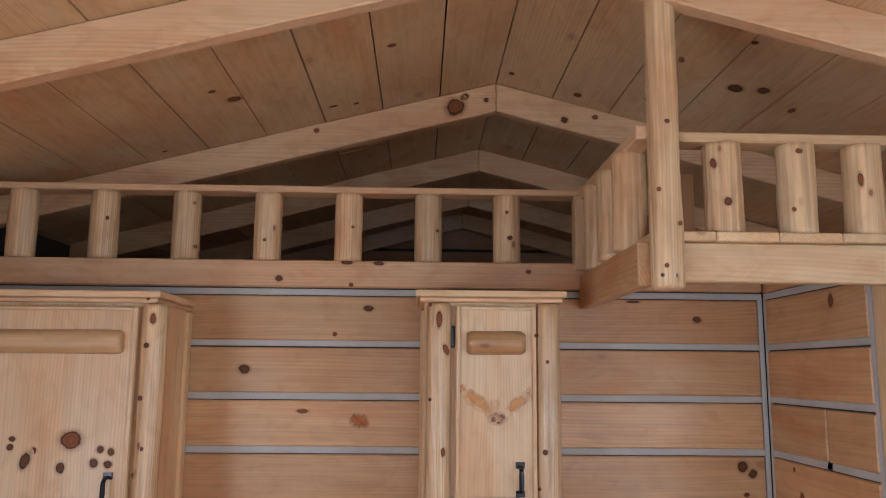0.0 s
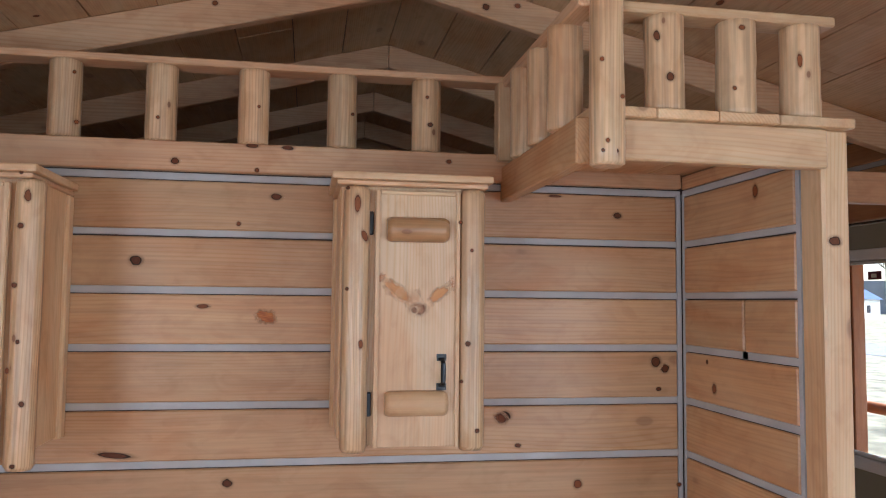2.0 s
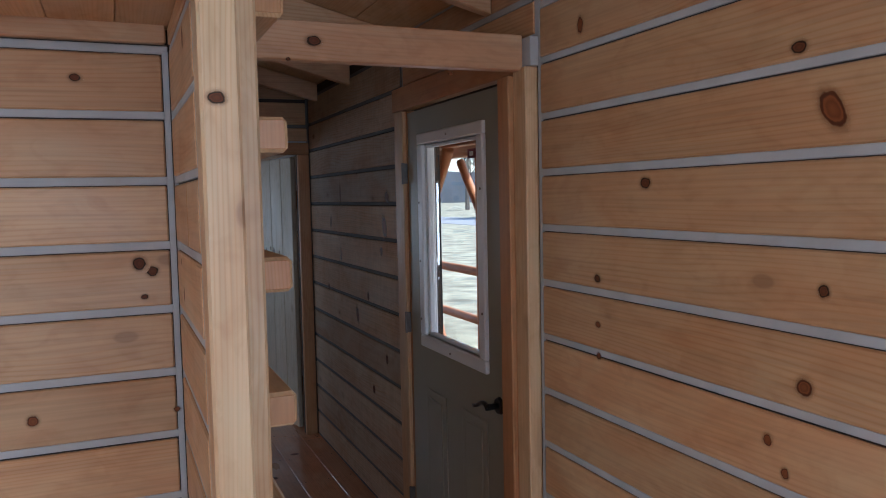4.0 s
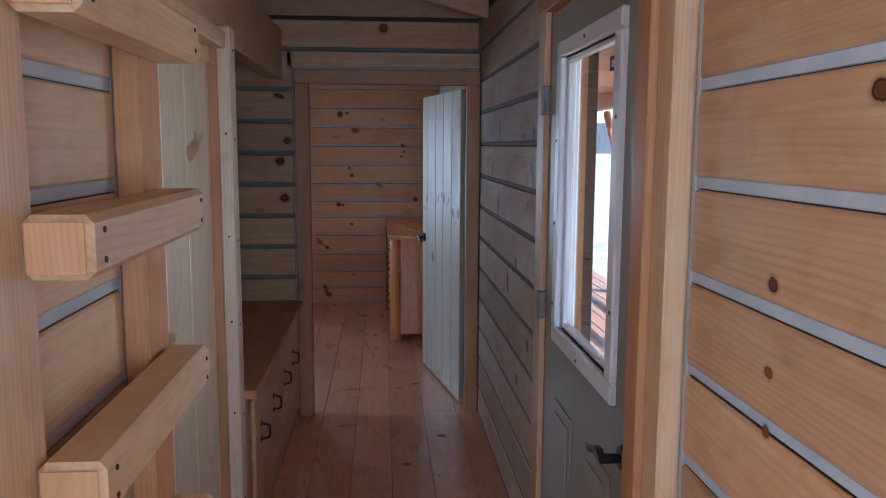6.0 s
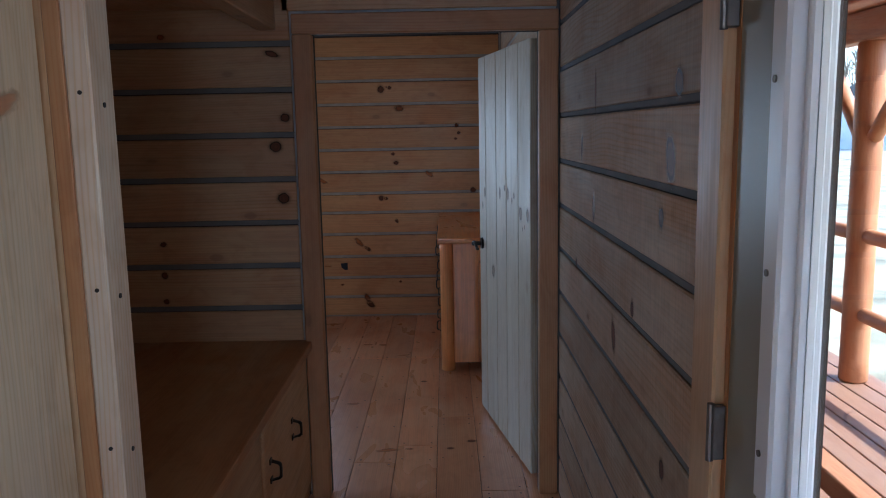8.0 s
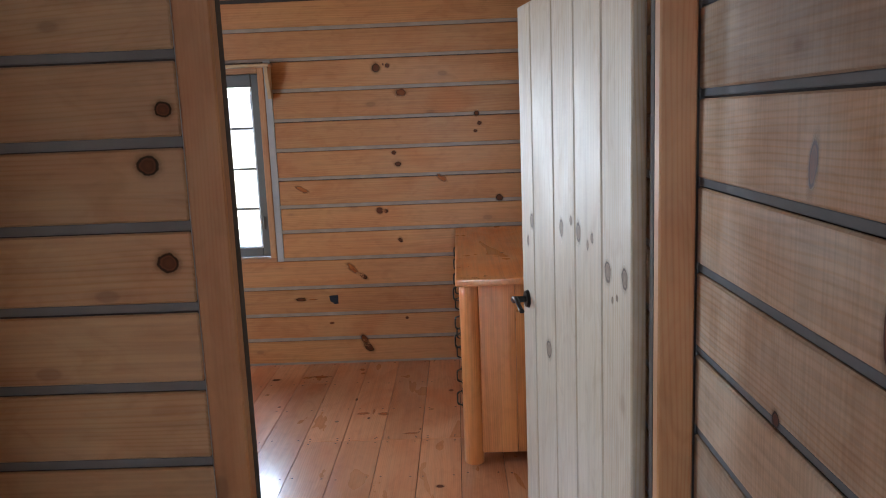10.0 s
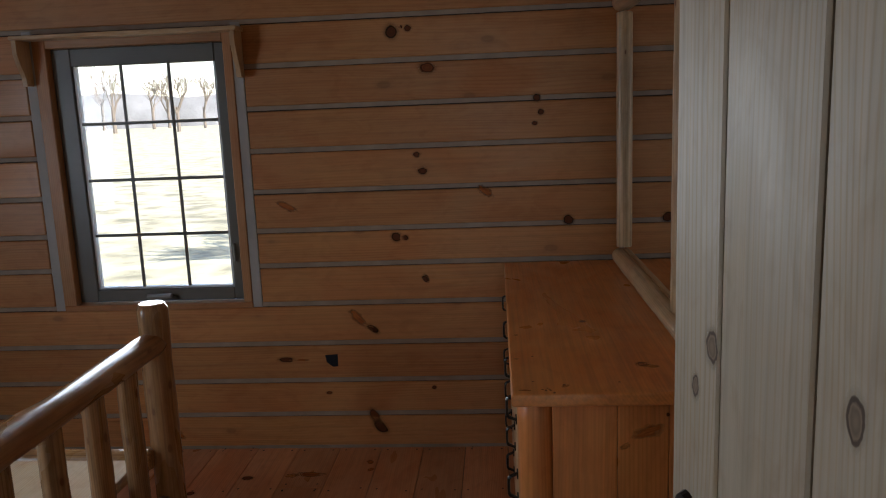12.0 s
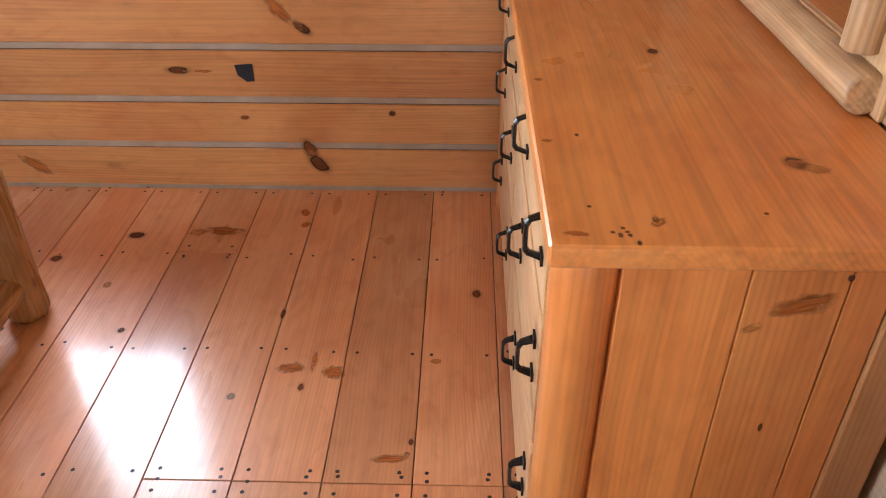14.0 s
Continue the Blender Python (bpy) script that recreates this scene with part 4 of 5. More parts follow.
bd = thing("door_2", "open pale knotty pine plank door with black lever", "door", (2.71, 6.10, 0), 11.0, kind="structure")
BW = 0.93
widths, y = (0.186, 0.199, 0.186, 0.212, 0.147), 0.0
for w in widths:
    piece("plank", -0.038, 0.0, y + 0.0032, y + w - 0.0032, 0.012, 1.915, door_pine, bd, 0.004)
    y += w
part("core", box(-0.026, -0.012, 0.004, BW - 0.004, 0.016, 1.91), dark_gap, bd)
for z in (0.30, 1.62):
    bt = part("batten", box(0.0005, 0.026, 0.02, BW - 0.05, z - 0.065, z + 0.065, 0.004), case_pine["y"], bd)
    part("strap_hinge", box(0.0265, 0.031, -0.06, 0.32, z - 0.022, z + 0.022, 0.002), black_iron, bt, "black strap hinge")
lever(bd, -0.038, 0.868, 0.94, -1, -1, "black door lever")

# ---- alcove chest ----
chest = thing("storage_chest", "low built-in pine chest with two doors and black pulls", "chest")
part("body", box(0.81, 1.705, 4.268, HALL_END - 0.004, 0, 0.655, 0.003), case_pine["y"], chest)
part("top", box(0.81, 1.748, 4.264, HALL_END - 0.003, 0.6555, 0.690, 0.006, seg=2), case_pine["y"], chest, "dark reddish pine top")
for a, b, pulls in ((4.34, 5.085, (4.48, 4.83)), (5.125, 5.90, (5.20, 5.56))):
    dr = part("door", box(1.7055, 1.725, a, b, 0.09, 0.628, 0.005), pine["y"], chest)
    for y in pulls:
        bail_pull(dr, 1.7255, y, 0.455, "+x", h=0.075, r=0.0085)

# ---- bedroom window ----
win = thing("window_1", "bedroom casement window with olive sash and twelve-pane grille", "window", kind="structure")
GX0, GX1, GZ0, GZ1 = 0.352, 1.008, 0.778, 1.800
FY = BACK + 0.035
for a, b, c, e in ((0.265, GX0, 0.722, 1.878), (GX1, 1.060, 0.722, 1.878), (GX0 + 0.0005, GX1 - 0.0005, 0.722, GZ0), (GX0 + 0.0005, GX1 - 0.0005, GZ1, 1.878)):
    part("sash", box(a, b, FY, FY + 0.05, c, e, 0.004), sash_paint, win, "olive painted sash")
for a, b, c, e in ((GX0 + 0.0008, GX0 + 0.012, GZ0, GZ1), (GX1 - 0.012, GX1 - 0.0008, GZ0, GZ1), (GX0 + 0.0125, GX1 - 0.0125, GZ0 + 0.0008, GZ0 + 0.010)):
    part("glazing_bead", box(a, b, FY + 0.012, FY + 0.045, c, e, 0.002), white_vinyl, win)
wp = part("pane", box(GX0, GX1, FY + 0.030, FY + 0.034, GZ0, GZ1), glass, win)
wp.visible_shadow = False
for i in (1, 2):
    x = GX0 + (GX1 - GX0) * i / 3
    part("muntin", box(x - 0.007, x + 0.007, FY + 0.018, FY + 0.026, GZ0, GZ1, 0.001), sash_paint, win)
for i in (1, 2, 3):
    z = GZ0 + (GZ1 - GZ0) * i / 4
    part("muntin", box(GX0, GX1, FY + 0.017, FY + 0.0255, z - 0.007, z + 0.007, 0.001), sash_paint, win)
for a, b, c, e in ((0.205, 0.2645, 0.7155, 1.93), (1.0605, 1.10, 0.7155, 1.93), (0.205, 1.10, 0.688, 0.715), (0.265, 1.060, 1.8785, 1.93)):
    part("window_frame", box(a, b, BACK - 0.004, BACK + 0.13, c, e, 0.003), case_pine["z"] if e - c > 0.3 else case_pine["x"], win)
for a, b in ((0.160, 0.2045), (1.1005, 1.143)):
    part("side_trim", box(a, b, BACK + 0.002, BACK + 0.012, 0.690, 1.955, 0.002), chink, win, "grey chinking beside the frame")
crank = part("crank", log((0.60, FY - 0.022, 0.748), (0.72, FY - 0.030, 0.752), 0.011, random.Random(2), 0.02, chamfer=0.003), plain("crank_grey", (0.30, 0.30, 0.28), 0.35), win, "folded grey crank handle", smooth=True)
part("crank_base", box(0.585, 0.735, FY - 0.018, FY, 0.730, 0.745, 0.005), sash_paint, win)
part("lock_lever", box(1.022, 1.034, FY - 0.018, FY, 0.90, 0.985, 0.004), sash_paint, win)
val = thing("window_valance", "pale pine valance shelf with two shaped brackets", "valance")
part("board", box(0.165, 1.160, BACK - 0.105, BACK - 0.003, 1.912, 1.930, 0.003), pale["x"], val)
for x in (0.176, 1.130):
    bm = bmesh.new()
    prof = [(0, 1.911), (-0.10, 1.911), (-0.10, 1.855), (-0.085, 1.815), (-0.055, 1.755), (-0.05, 1.72), (0, 1.72)]
    f = [bm.verts.new((x, BACK - 0.003 + py, pz)) for py, pz in prof]
    g = [bm.verts.new((x + 0.02, BACK - 0.003 + py, pz)) for py, pz in prof]
    bm.faces.new(f)
    bm.faces.new(g[::-1])
    for i in range(len(prof)):
        j = (i + 1) % len(prof)
        bm.faces.new((f[i], g[i], g[j], f[j]))
    bmesh.ops.recalc_face_normals(bm, faces=bm.faces)
    part("bracket", bm, pale["z"], val)


def plain_window(name, axis, plane, out, u0, u1, z0, z1, label):
    """A framed window with glass; axis: the way the wall runs; out: +1 or -1, the way outdoors."""
    w = thing(name, label, "window", kind="structure")
    p0, p1 = sorted((plane - out * 0.015, plane + out * 0.10))
    t = 0.05
    for a, b, c, e in ((u0, u0 + t, z0, z1), (u1 - t, u1, z0, z1), (u0 + t, u1 - t, z0, z0 + t), (u0 + t, u1 - t, z1 - t, z1)):
        part("window_frame", box(*((a, b, p0, p1) if axis == "x" else (p0, p1, a, b)), c, e, 0.003), case_pine["z"], w)
    g = plane + out * 0.07
    gl = part("pane", box(*((u0 + t, u1 - t, g, g + 0.004) if axis == "x" else (g, g + 0.004, u0 + t, u1 - t)), z0 + t, z1 - t), glass, w)
    gl.visible_shadow = False
    for i in (1, 2):
        u = u0 + (u1 - u0) * i / 3
        part("muntin", box(*((u - 0.008, u + 0.008, g - 0.012, g - 0.002) if axis == "x" else (g - 0.012, g - 0.002, u - 0.008, u + 0.008)), z0 + t, z1 - t), sash_paint, w)


plain_window("window_2", "y", EAST + P, 1, *EWIN, "bedroom window beside the open door")
plain_window("window_6", "y", EAST + P, 1, *LWIN, "living room window toward the porch")
plain_window("window_3", "y", WEST - P, -1, *WWIN, "living room side window")
plain_window("window_4", "y", WEST - P, -1, *BWIN, "bedroom side window")
plain_window("window_5", "x", SOUTH - P, -1, *SWIN, "wide living room window")

# ---- dresser ----
D0, D1, DX = 7.606, 9.20, 2.252
rnd = random.Random(31)
dres = thing("dresser", "wide amber pine dresser with six drawers and iron pulls", "dresser")
part("top", box(DX, 2.765, D0, D1, 0.842, 0.876, 0.009, seg=3), dress_pine["y"], dres, "glossy knotty pine top")
part("body", box(2.285, 2.755, D0 + 0.075, D1 - 0.05, 0.07, 0.8415, 0.003), dress_pine["z"], dres)
for a, b in ((2.352, 2.51), (2.511, 2.634), (2.635, 2.69)):
    part("side_plank", box(a, b, D0 + 0.050, D0 + 0.0745, 0.06, 0.8415, 0.002), dress_pine["z"], dres)
part("back_leg", box(2.691, 2.758, D0 + 0.044, D0 + 0.0745, 0.0, 0.8415, 0.003), case_pine["z"], dres)
for y in (D0 + 0.088, D1 - 0.06):
    part("corner_log", log((2.312, y, 0.0), (2.312, y, 0.8415), 0.045, rnd, 0.03, chamfer=0.006), dress_pine["z"], dres, "round peeled log corner post", smooth=True)
cols = ((D0 + 0.13, 8.385), (8.405, D1 - 0.11))
rows3 = ((0.665, 0.825), (0.40, 0.645), (0.115, 0.38))
for (a, b), ys in zip(cols, ((7.78, 8.10), (8.50, 8.88))):
    for c, e in rows3:
        dr = part("drawer", box(2.268, 2.2845, a, b, c, e, 0.008, seg=2), pale["y"], dres, "pale pine drawer front")
        for y in ys:
            bail_pull(dr, 2.2675, y, (c + e) / 2 + 0.03, "-x", h=0.080, d=0.022, r=0.0072)
mir = thing("wall_mirror", "large mirror in a peeled log frame standing on the dresser", "mirror")
M0, M1, MZ0, MZ1 = 7.965, 9.085, 0.876, 1.90
part("bottom_log", log((2.742, M0 - 0.01, MZ0 + 0.036), (2.742, M1 + 0.03, MZ0 + 0.036), 0.034, rnd, 0.04, chamfer=0.005), log_mat["y"], mir, smooth=True)
for y, r in ((M0 + 0.05, 0.030), (M1 - 0.02, 0.022)):
    part("side_log", log((2.742, y, MZ0 + 0.083), (2.742, y, MZ1), r, rnd, 0.04, chamfer=0.004), log_mat["z"], mir, smooth=True)
part("top_log", log((2.742, M0 - 0.01, MZ1 + 0.042), (2.742, M1 + 0.03, MZ1 + 0.042), 0.034, rnd, 0.04, chamfer=0.005), log_mat["y"], mir, smooth=True)
part("glass", box(2.752, 2.756, M0 + 0.06, M1 - 0.03, MZ0 + 0.075, MZ1 + 0.01), mirror, mir, "mirror glass")
part("backing", box(2.7565, 2.766, M0 - 0.03, M1 + 0.03, MZ0 + 0.002, MZ1 + 0.07, 0.002), pale["z"], mir)
bm = bmesh.new()
prof = [(7.615, 0.877), (7.615, 0.925), (7.83, 1.005), (8.95, 1.005), (9.19, 0.925), (9.19, 0.877)]
f = [bm.verts.new((2.7665, y, z)) for y, z in prof]
g = [bm.verts.new((2.775, y, z)) for y, z in prof]
bm.faces.new(f)
bm.faces.new(g[::-1])
for i in range(len(prof)):
    j = (i + 1) % len(prof)
    bm.faces.new((f[i], g[i], g[j], f[j]))
bmesh.ops.recalc_face_normals(bm, faces=bm.faces)
part("backboard", bm, pale["y"], mir)

# ---- log bed ----
rnd = random.Random(41)
bed = thing("log_bed", "peeled log bed frame with bare plywood platform", "bed")
BX = 0.955
for y in (8.53, 6.95):
    part("foot_post", log((BX, y, 0.0), (BX, y, 0.895), 0.056, rnd, 0.07, chamfer=0.022, rings=20), bed_log["z"], bed, smooth=True)
    part("head_post", log((-1.05, y, 0.0), (-1.05, y, 1.15), 0.056, rnd, 0.06, chamfer=0.022), bed_log["z"], bed, smooth=True)
part("foot_top_rail", log((BX, 6.93, 0.75), (BX, 8.545, 0.745), 0.048, rnd, 0.09, rings=24, chamfer=0.01), bed_log["y"], bed, smooth=True)
part("foot_low_rail", log((BX, 6.95, 0.12), (BX, 8.52, 0.12), 0.042, rnd, 0.06, chamfer=0.008), bed_log["y"], bed, smooth=True)
for y in (7.10, 7.34, 7.58, 7.82, 8.06, 8.29):
    part("spindle", log((BX, y, 0.145), (BX, y + 0.0, 0.725), 0.036, rnd, 0.06, chamfer=0.02, rings=16), bed_log["z"], bed, smooth=True)
part("head_rail", log((-1.05, 6.95, 0.95), (-1.05, 8.53, 0.95), 0.046, rnd, 0.06), bed_log["y"], bed, smooth=True)
part("head_rail", log((-1.05, 6.95, 0.4), (-1.05, 8.53, 0.4), 0.046, rnd, 0.06), bed_log["y"], bed, smooth=True)
for y in (8.47, 7.0):
    part("side_rail", log((-1.02, y, 0.31), (BX - 0.03, y, 0.31), 0.042, rnd, 0.05), bed_log["x"], bed, smooth=True)
for i in range(7):
    x = -0.92 + i * 0.29
    part("slat", box(x, x + 0.08, 7.03, 8.44, 0.29, 0.31, 0.002), pale["y"], bed)
part("platform", box(-1.0, BX - 0.06, 7.04, 8.43, 0.312, 0.327, 0.002), plywood, bed, "bare pale plywood platform")

# ---- small marks on the bedroom wall ----
hole = bmesh.new()
prof = [(-0.03, 0.03), (0.028, 0.034), (0.028, -0.024), (0.004, -0.026), (-0.024, -0.004)]
v = [hole.verts.new((1.449 + a, BACK - 0.0028, 0.425 + b)) for a, b in prof]
w = [hole.verts.new((1.449 + a, BACK - 0.0003, 0.425 + b)) for a, b in prof]
hole.faces.new(v)
hole.faces.new(w[::-1])
for i in range(5):
    hole.faces.new((v[i], w[i], w[(i + 1) % 5], v[(i + 1) % 5]))
bmesh.ops.recalc_face_normals(hole, faces=hole.faces)
tagged(part("outlet_hole", hole, dark_hole), "dark cut-out hole for an outlet in the boards", "outlet hole", kind="structure")

# ---- porch ----
GZ = -0.42
PX = 4.87
deck = part("porch_frame", box(EAST + 0.14, PX + 0.08, -2.0, 12.0, -0.30, -0.105), cedar["y"])
tagged(deck, "cedar porch deck with long boards", "porch deck", kind="structure")
w = 0.142
for i in range(15):
    piece("deck_board", EAST + 0.145 + i * w, EAST + 0.145 + i * w + 0.135, -2.0, 12.0, -0.104, -0.07, porch_wood, deck, 0.004)
rnd = random.Random(51)
for y in (-0.2, 2.45, 5.0, 7.55, 10.1):
    p = thing("porch_post", "orange cedar log porch post with curved knee braces", "post", group="porch posts")
    part("shaft", log((PX, y, -0.07), (PX, y, 2.02), 0.085, rnd, 0.03), cedar["z"], p, smooth=True)
    for s in (-1, 1):
        part("brace", log((PX, y + s * 0.07, 1.45), (PX, y + s * 0.55, 1.98), 0.045, rnd, 0.03), cedar["y"], p, smooth=True)
for y0, y1 in ((-0.2, 2.45), (2.45, 5.0), (5.0, 7.55), (7.55, 10.1)):
    r = thing("porch_rail", "orange cedar log porch rail", "railing", group="porch rails")
    for z in (0.86, 0.37):
        part("bar", log((PX, y0 + 0.075, z), (PX, y1 - 0.075, z), 0.045, rnd, 0.03), cedar["y"], r, smooth=True)
tagged(part("porch_beam", box(PX - 0.07, PX + 0.07, -2.0, 12.0, 2.02, 2.20, 0.01), cedar["y"]), "cedar beam on the porch posts", "beam", kind="structure")
tagged(part("porch_ceiling", box(EAST + 0.14, PX + 0.35, -2.0, 12.0, 2.202, 2.24), cedar["y"]), "orange board porch ceiling", "ceiling", kind="structure")
frm = thing("swing_frame", "stained timber frame with diagonal braces on the porch", "frame")
SX = 3.92
for y in (6.62, 4.95):
    part("upright", box(SX - 0.045, SX + 0.045, y - 0.045, y + 0.045, -0.069, 1.99, 0.006), cedar["z"], frm)
part("base", box(SX - 0.05, SX + 0.05, 5.0, 6.57, 0.02, 0.12, 0.006), cedar["y"], frm)
part("beam", box(SX - 0.05, SX + 0.05, 4.8, 6.8, 1.99, 2.1, 0.006), cedar["y"], frm)
for (y0, z0), (y1, z1) in (((6.60, 0.72), (6.15, 0.10)), ((6.60, 1.55), (6.2, 1.99)), ((4.97, 1.55), (5.4, 1.99)), ((4.97, 0.72), (5.4, 0.10))):
    part("brace", log((SX, y0, z0), (SX, y1, z1), 0.05, rnd, 0.02, seg=8), cedar["y"], frm, smooth=True)

# ---- outdoors ----
lawn = part("ground", box(-300, 500, -300, 500, GZ - 0.3, GZ), grass_mat)
tagged(lawn, "pale dormant winter lawn", "ground", kind="structure")
rb = box(24, 31, -300, 500, GZ - 0.05, GZ + 0.02)
tagged(part("road", rb, road_mat), "pale worn asphalt road", "road", kind="structure")


def house(x, y, w, d, h, turn, wallmat, roofmat, label):
    ob = thing("house", label, "house", (x, y, GZ), turn, group="far houses")
    part("wall", box(-w / 2, w / 2, -d / 2, d / 2, 0, h), wallmat, ob)
    bm = bmesh.new()
    o = 0.4
    pr = [(-d / 2 - o, h - 0.1), (0, h + d * 0.28), (d / 2 + o, h - 0.1)]
    f = [bm.verts.new((-w / 2 - o, py, pz)) for py, pz in pr]
    g = [bm.verts.new((w / 2 + o, py, pz)) for py, pz in pr]
    bm.faces.new(f)
    bm.faces.new(g[::-1])
    for i in range(3):
        bm.faces.new((f[i], g[i], g[(i + 1) % 3], f[(i + 1) % 3]))
    bmesh.ops.recalc_face_normals(bm, faces=bm.faces)
    part("roof", bm, roofmat, ob)
    for i in range(3):
        wx = -w / 2 + w * (i + 0.5) / 3
        wn = part("window", box(wx - 0.5, wx + 0.5, -d / 2 - 0.04, -d / 2 + 0.01, 1.0, 2.2), dark_hole, ob)


siding = plain("white_siding", (0.7, 0.7, 0.68), 0.6, scale=1)
redwall = plain("red_barn", (0.22, 0.05, 0.03), 0.7, scale=1)
blue_roof = plain("blue_roof", (0.06, 0.10, 0.2), 0.5, scale=1)
grey_roof = plain("grey_roof", (0.12, 0.12, 0.12), 0.7, scale=1)
house(40, 62, 14, 9, 4, 35, siding, grey_roof, "white sided house across the road")
house(78, 110, 18, 10, 3.2, 20, siding, blue_roof, "low house with a blue roof")
house(-104, 225, 11, 7, 2.4, 5, redwall, grey_roof, "distant red barn by the trees")
house(-84, 232, 11, 8, 2.2, -8, siding, grey_roof, "distant white house behind the lawn")
house(-122, 228, 10, 8, 2.2, 12, siding, grey_roof, "distant pale garage among trees")


def bare_tree(x, y, h, rnd, shares=None):
    ob = thing("tree", "tall bare winter tree with fine grey twigs", "tree", (x, y, GZ), group="bare trees")
    tv, tf, cv, cf = [], [], [], []

    def limb(V, F, p, q, r0, r1, n=5):
        d = (q - p).normalized()
        a = d.orthogonal().normalized()
        b = d.cross(a)
        s = len(V)
        for c, r in ((p, r0), (q, r1)):
            for i in range(n):
                t = 2 * math.pi * i / n
                V.append(c + a * math.cos(t) * r + b * math.sin(t) * r)
        for i in range(n):
            F.append((s + i, s + (i + 1) % n, s + n + (i + 1) % n, s + n + i))

    def grow(p, d, ln, r, depth):
        q = p + d * ln
        V, F = (tv, tf) if depth < 1 else (cv, cf)
        limb(V, F, p, q, r, r * 0.68, 6 if depth < 2 else 3)
        if depth >= 5:
            return
        for _ in range(3 if depth < 4 else 2):
            e = (d + Vector((rnd.uniform(-0.75, 0.75), rnd.uniform(-0.75, 0.75), rnd.uniform(-0.15, 0.6)))).normalized()
            grow(p + d * ln * rnd.uniform(0.6, 1.0), e, ln * rnd.uniform(0.6, 0.82), max(0.035, r * 0.55), depth + 1)

    grow(Vector((0, 0, 0)), Vector((0, 0, 1)), h * 0.3, h * 0.026, 0)
    for nm, V, F in (("trunk", tv, tf), ("crown", cv, cf)):
        me = bpy.data.meshes.new(nm)
        me.from_pydata([tuple(v) for v in V], [], F)
        me.materials.append(bark)
        o = new(nm, me)
        o.parent = ob
    return ob


rnd = random.Random(61)
first = [bare_tree(-62, 135, 15, rnd), bare_tree(-48, 128, 13, rnd), bare_tree(52, 96, 15, rnd)]
spread = [(-105 + 7.2 * i + rnd.uniform(-3, 3), rnd.uniform(150, 200)) for i in range(15)] + [(28 + 6.5 * i, rnd.uniform(84, 112)) for i in range(9)]
for i, (x, y) in enumerate(spread):
    k, s = i % 3, rnd.uniform(0.9, 1.3)
    t = copy_thing(first[k], pose(x, y, GZ, 0, 0, rnd.uniform(0, 360)))
    t.scale = (s, s, s)
shade_tree = bare_tree(3.4, 15.5, 8, rnd)
hills = bmesh.new()
prev = None
for i in range(90):
    a = math.pi * (i / 89) * 1.2 - 0.35
    r = 230
    h = 9 + 5 * noise.noise(Vector((i * 0.23, 0, 0))) + 2.0 * noise.noise(Vector((i * 1.3, 4, 0)))
    b0, b1 = hills.verts.new((r * math.cos(a), r * math.sin(a), GZ)), hills.verts.new((r * math.cos(a), r * math.sin(a), GZ + h))
    if prev:
        hills.faces.new((prev[0], b0, b1, prev[1]))
    prev = (b0, b1)
tagged(part("backdrop", hills, hill_mat), "hazy grey wooded ridge far away", "backdrop", kind="structure")

# ---- knots in the boards ----
for u, v, w, h, turn, tone in ((0.363, 1.968, 0.024, 0.015, 0, "dark"), (-0.036, 1.767, 0.027, 0.022, 0, "dark"), (0.341, 1.605, 0.050, 0.027, -10, "red"), (1.456, 1.943, 0.021, 0.015, 0, "dark"), (1.586, 1.468, 0.025, 0.027, 0, "dark"), (1.617, 1.446, 0.022, 0.020, 0, "dark"), (1.595, 1.380, 0.013, 0.010, 0, "dark"), (1.066, 1.293, 0.030, 0.020, -30, "red"), (0.254, 1.883, 0.010, 0.010, 0, "red"), (-0.074, 1.204, 0.075, 0.013, -6, "dark"), (0.242, 1.117, 0.022, 0.018, -20, "dark"), (0.157, 1.635, 0.027, 0.010, 0, "red")):
    knot_on(wall_kitchen, (u, 2.8680, v), (0, -1, 0), w, h, tone, turn)
for u, v, w, h, turn, tone in ((1.319, 1.084, 0.020, 0.020, 0, "red"), (1.077, 1.298, 0.033, 0.025, 20, "dark"), (1.123, 1.208, 0.015, 0.010, 0, "dark"), (1.243, 2.000, 0.033, 0.006, 0, "dark"), (1.663, 1.072, 0.013, 0.010, 0, "red")):
    knot_on(wall_kitchen, (u, 2.8680, v), (0, -1, 0), w, h, tone, turn)
for u, v, w, h, turn, tone in ((2.430, 1.971, 0.018, 0.027, 0, "red"), (2.665, 1.402, 0.018, 0.022, 0, "red"), (2.706, 1.479, 0.010, 0.010, 0, "dark")):
    knot_on(wall_nook, (1.6800, u, v), (-1, 0, 0), w, h, tone, turn)
for u, v, w, h, turn, tone in ((2.315, 1.649, 0.030, 0.021, 0, "dark"), (2.532, 1.386, 0.022, 0.018, 0, "dark"), (1.837, 1.902, 0.030, 0.019, 0, "dark"), (2.607, 2.103, 0.022, 0.035, 0, "red"), (1.773, 1.429, 0.020, 0.020, 0, "dark"), (1.758, 1.773, 0.035, 0.062, 35, "red"), (1.816, 1.232, 0.030, 0.027, 30, "red"), (1.910, 1.100, 0.018, 0.020, 0, "red"), (2.527, 1.166, 0.015, 0.015, 0, "red"), (1.958, 2.073, 0.013, 0.015, 0, "dark"), (1.863, 1.042, 0.015, 0.018, 0, "red"), (2.530, 1.255, 0.018, 0.013, 0, "red")):
    knot_on(wall_entry, (2.7760, u, v), (-1, 0, 0), w, h, tone, turn)
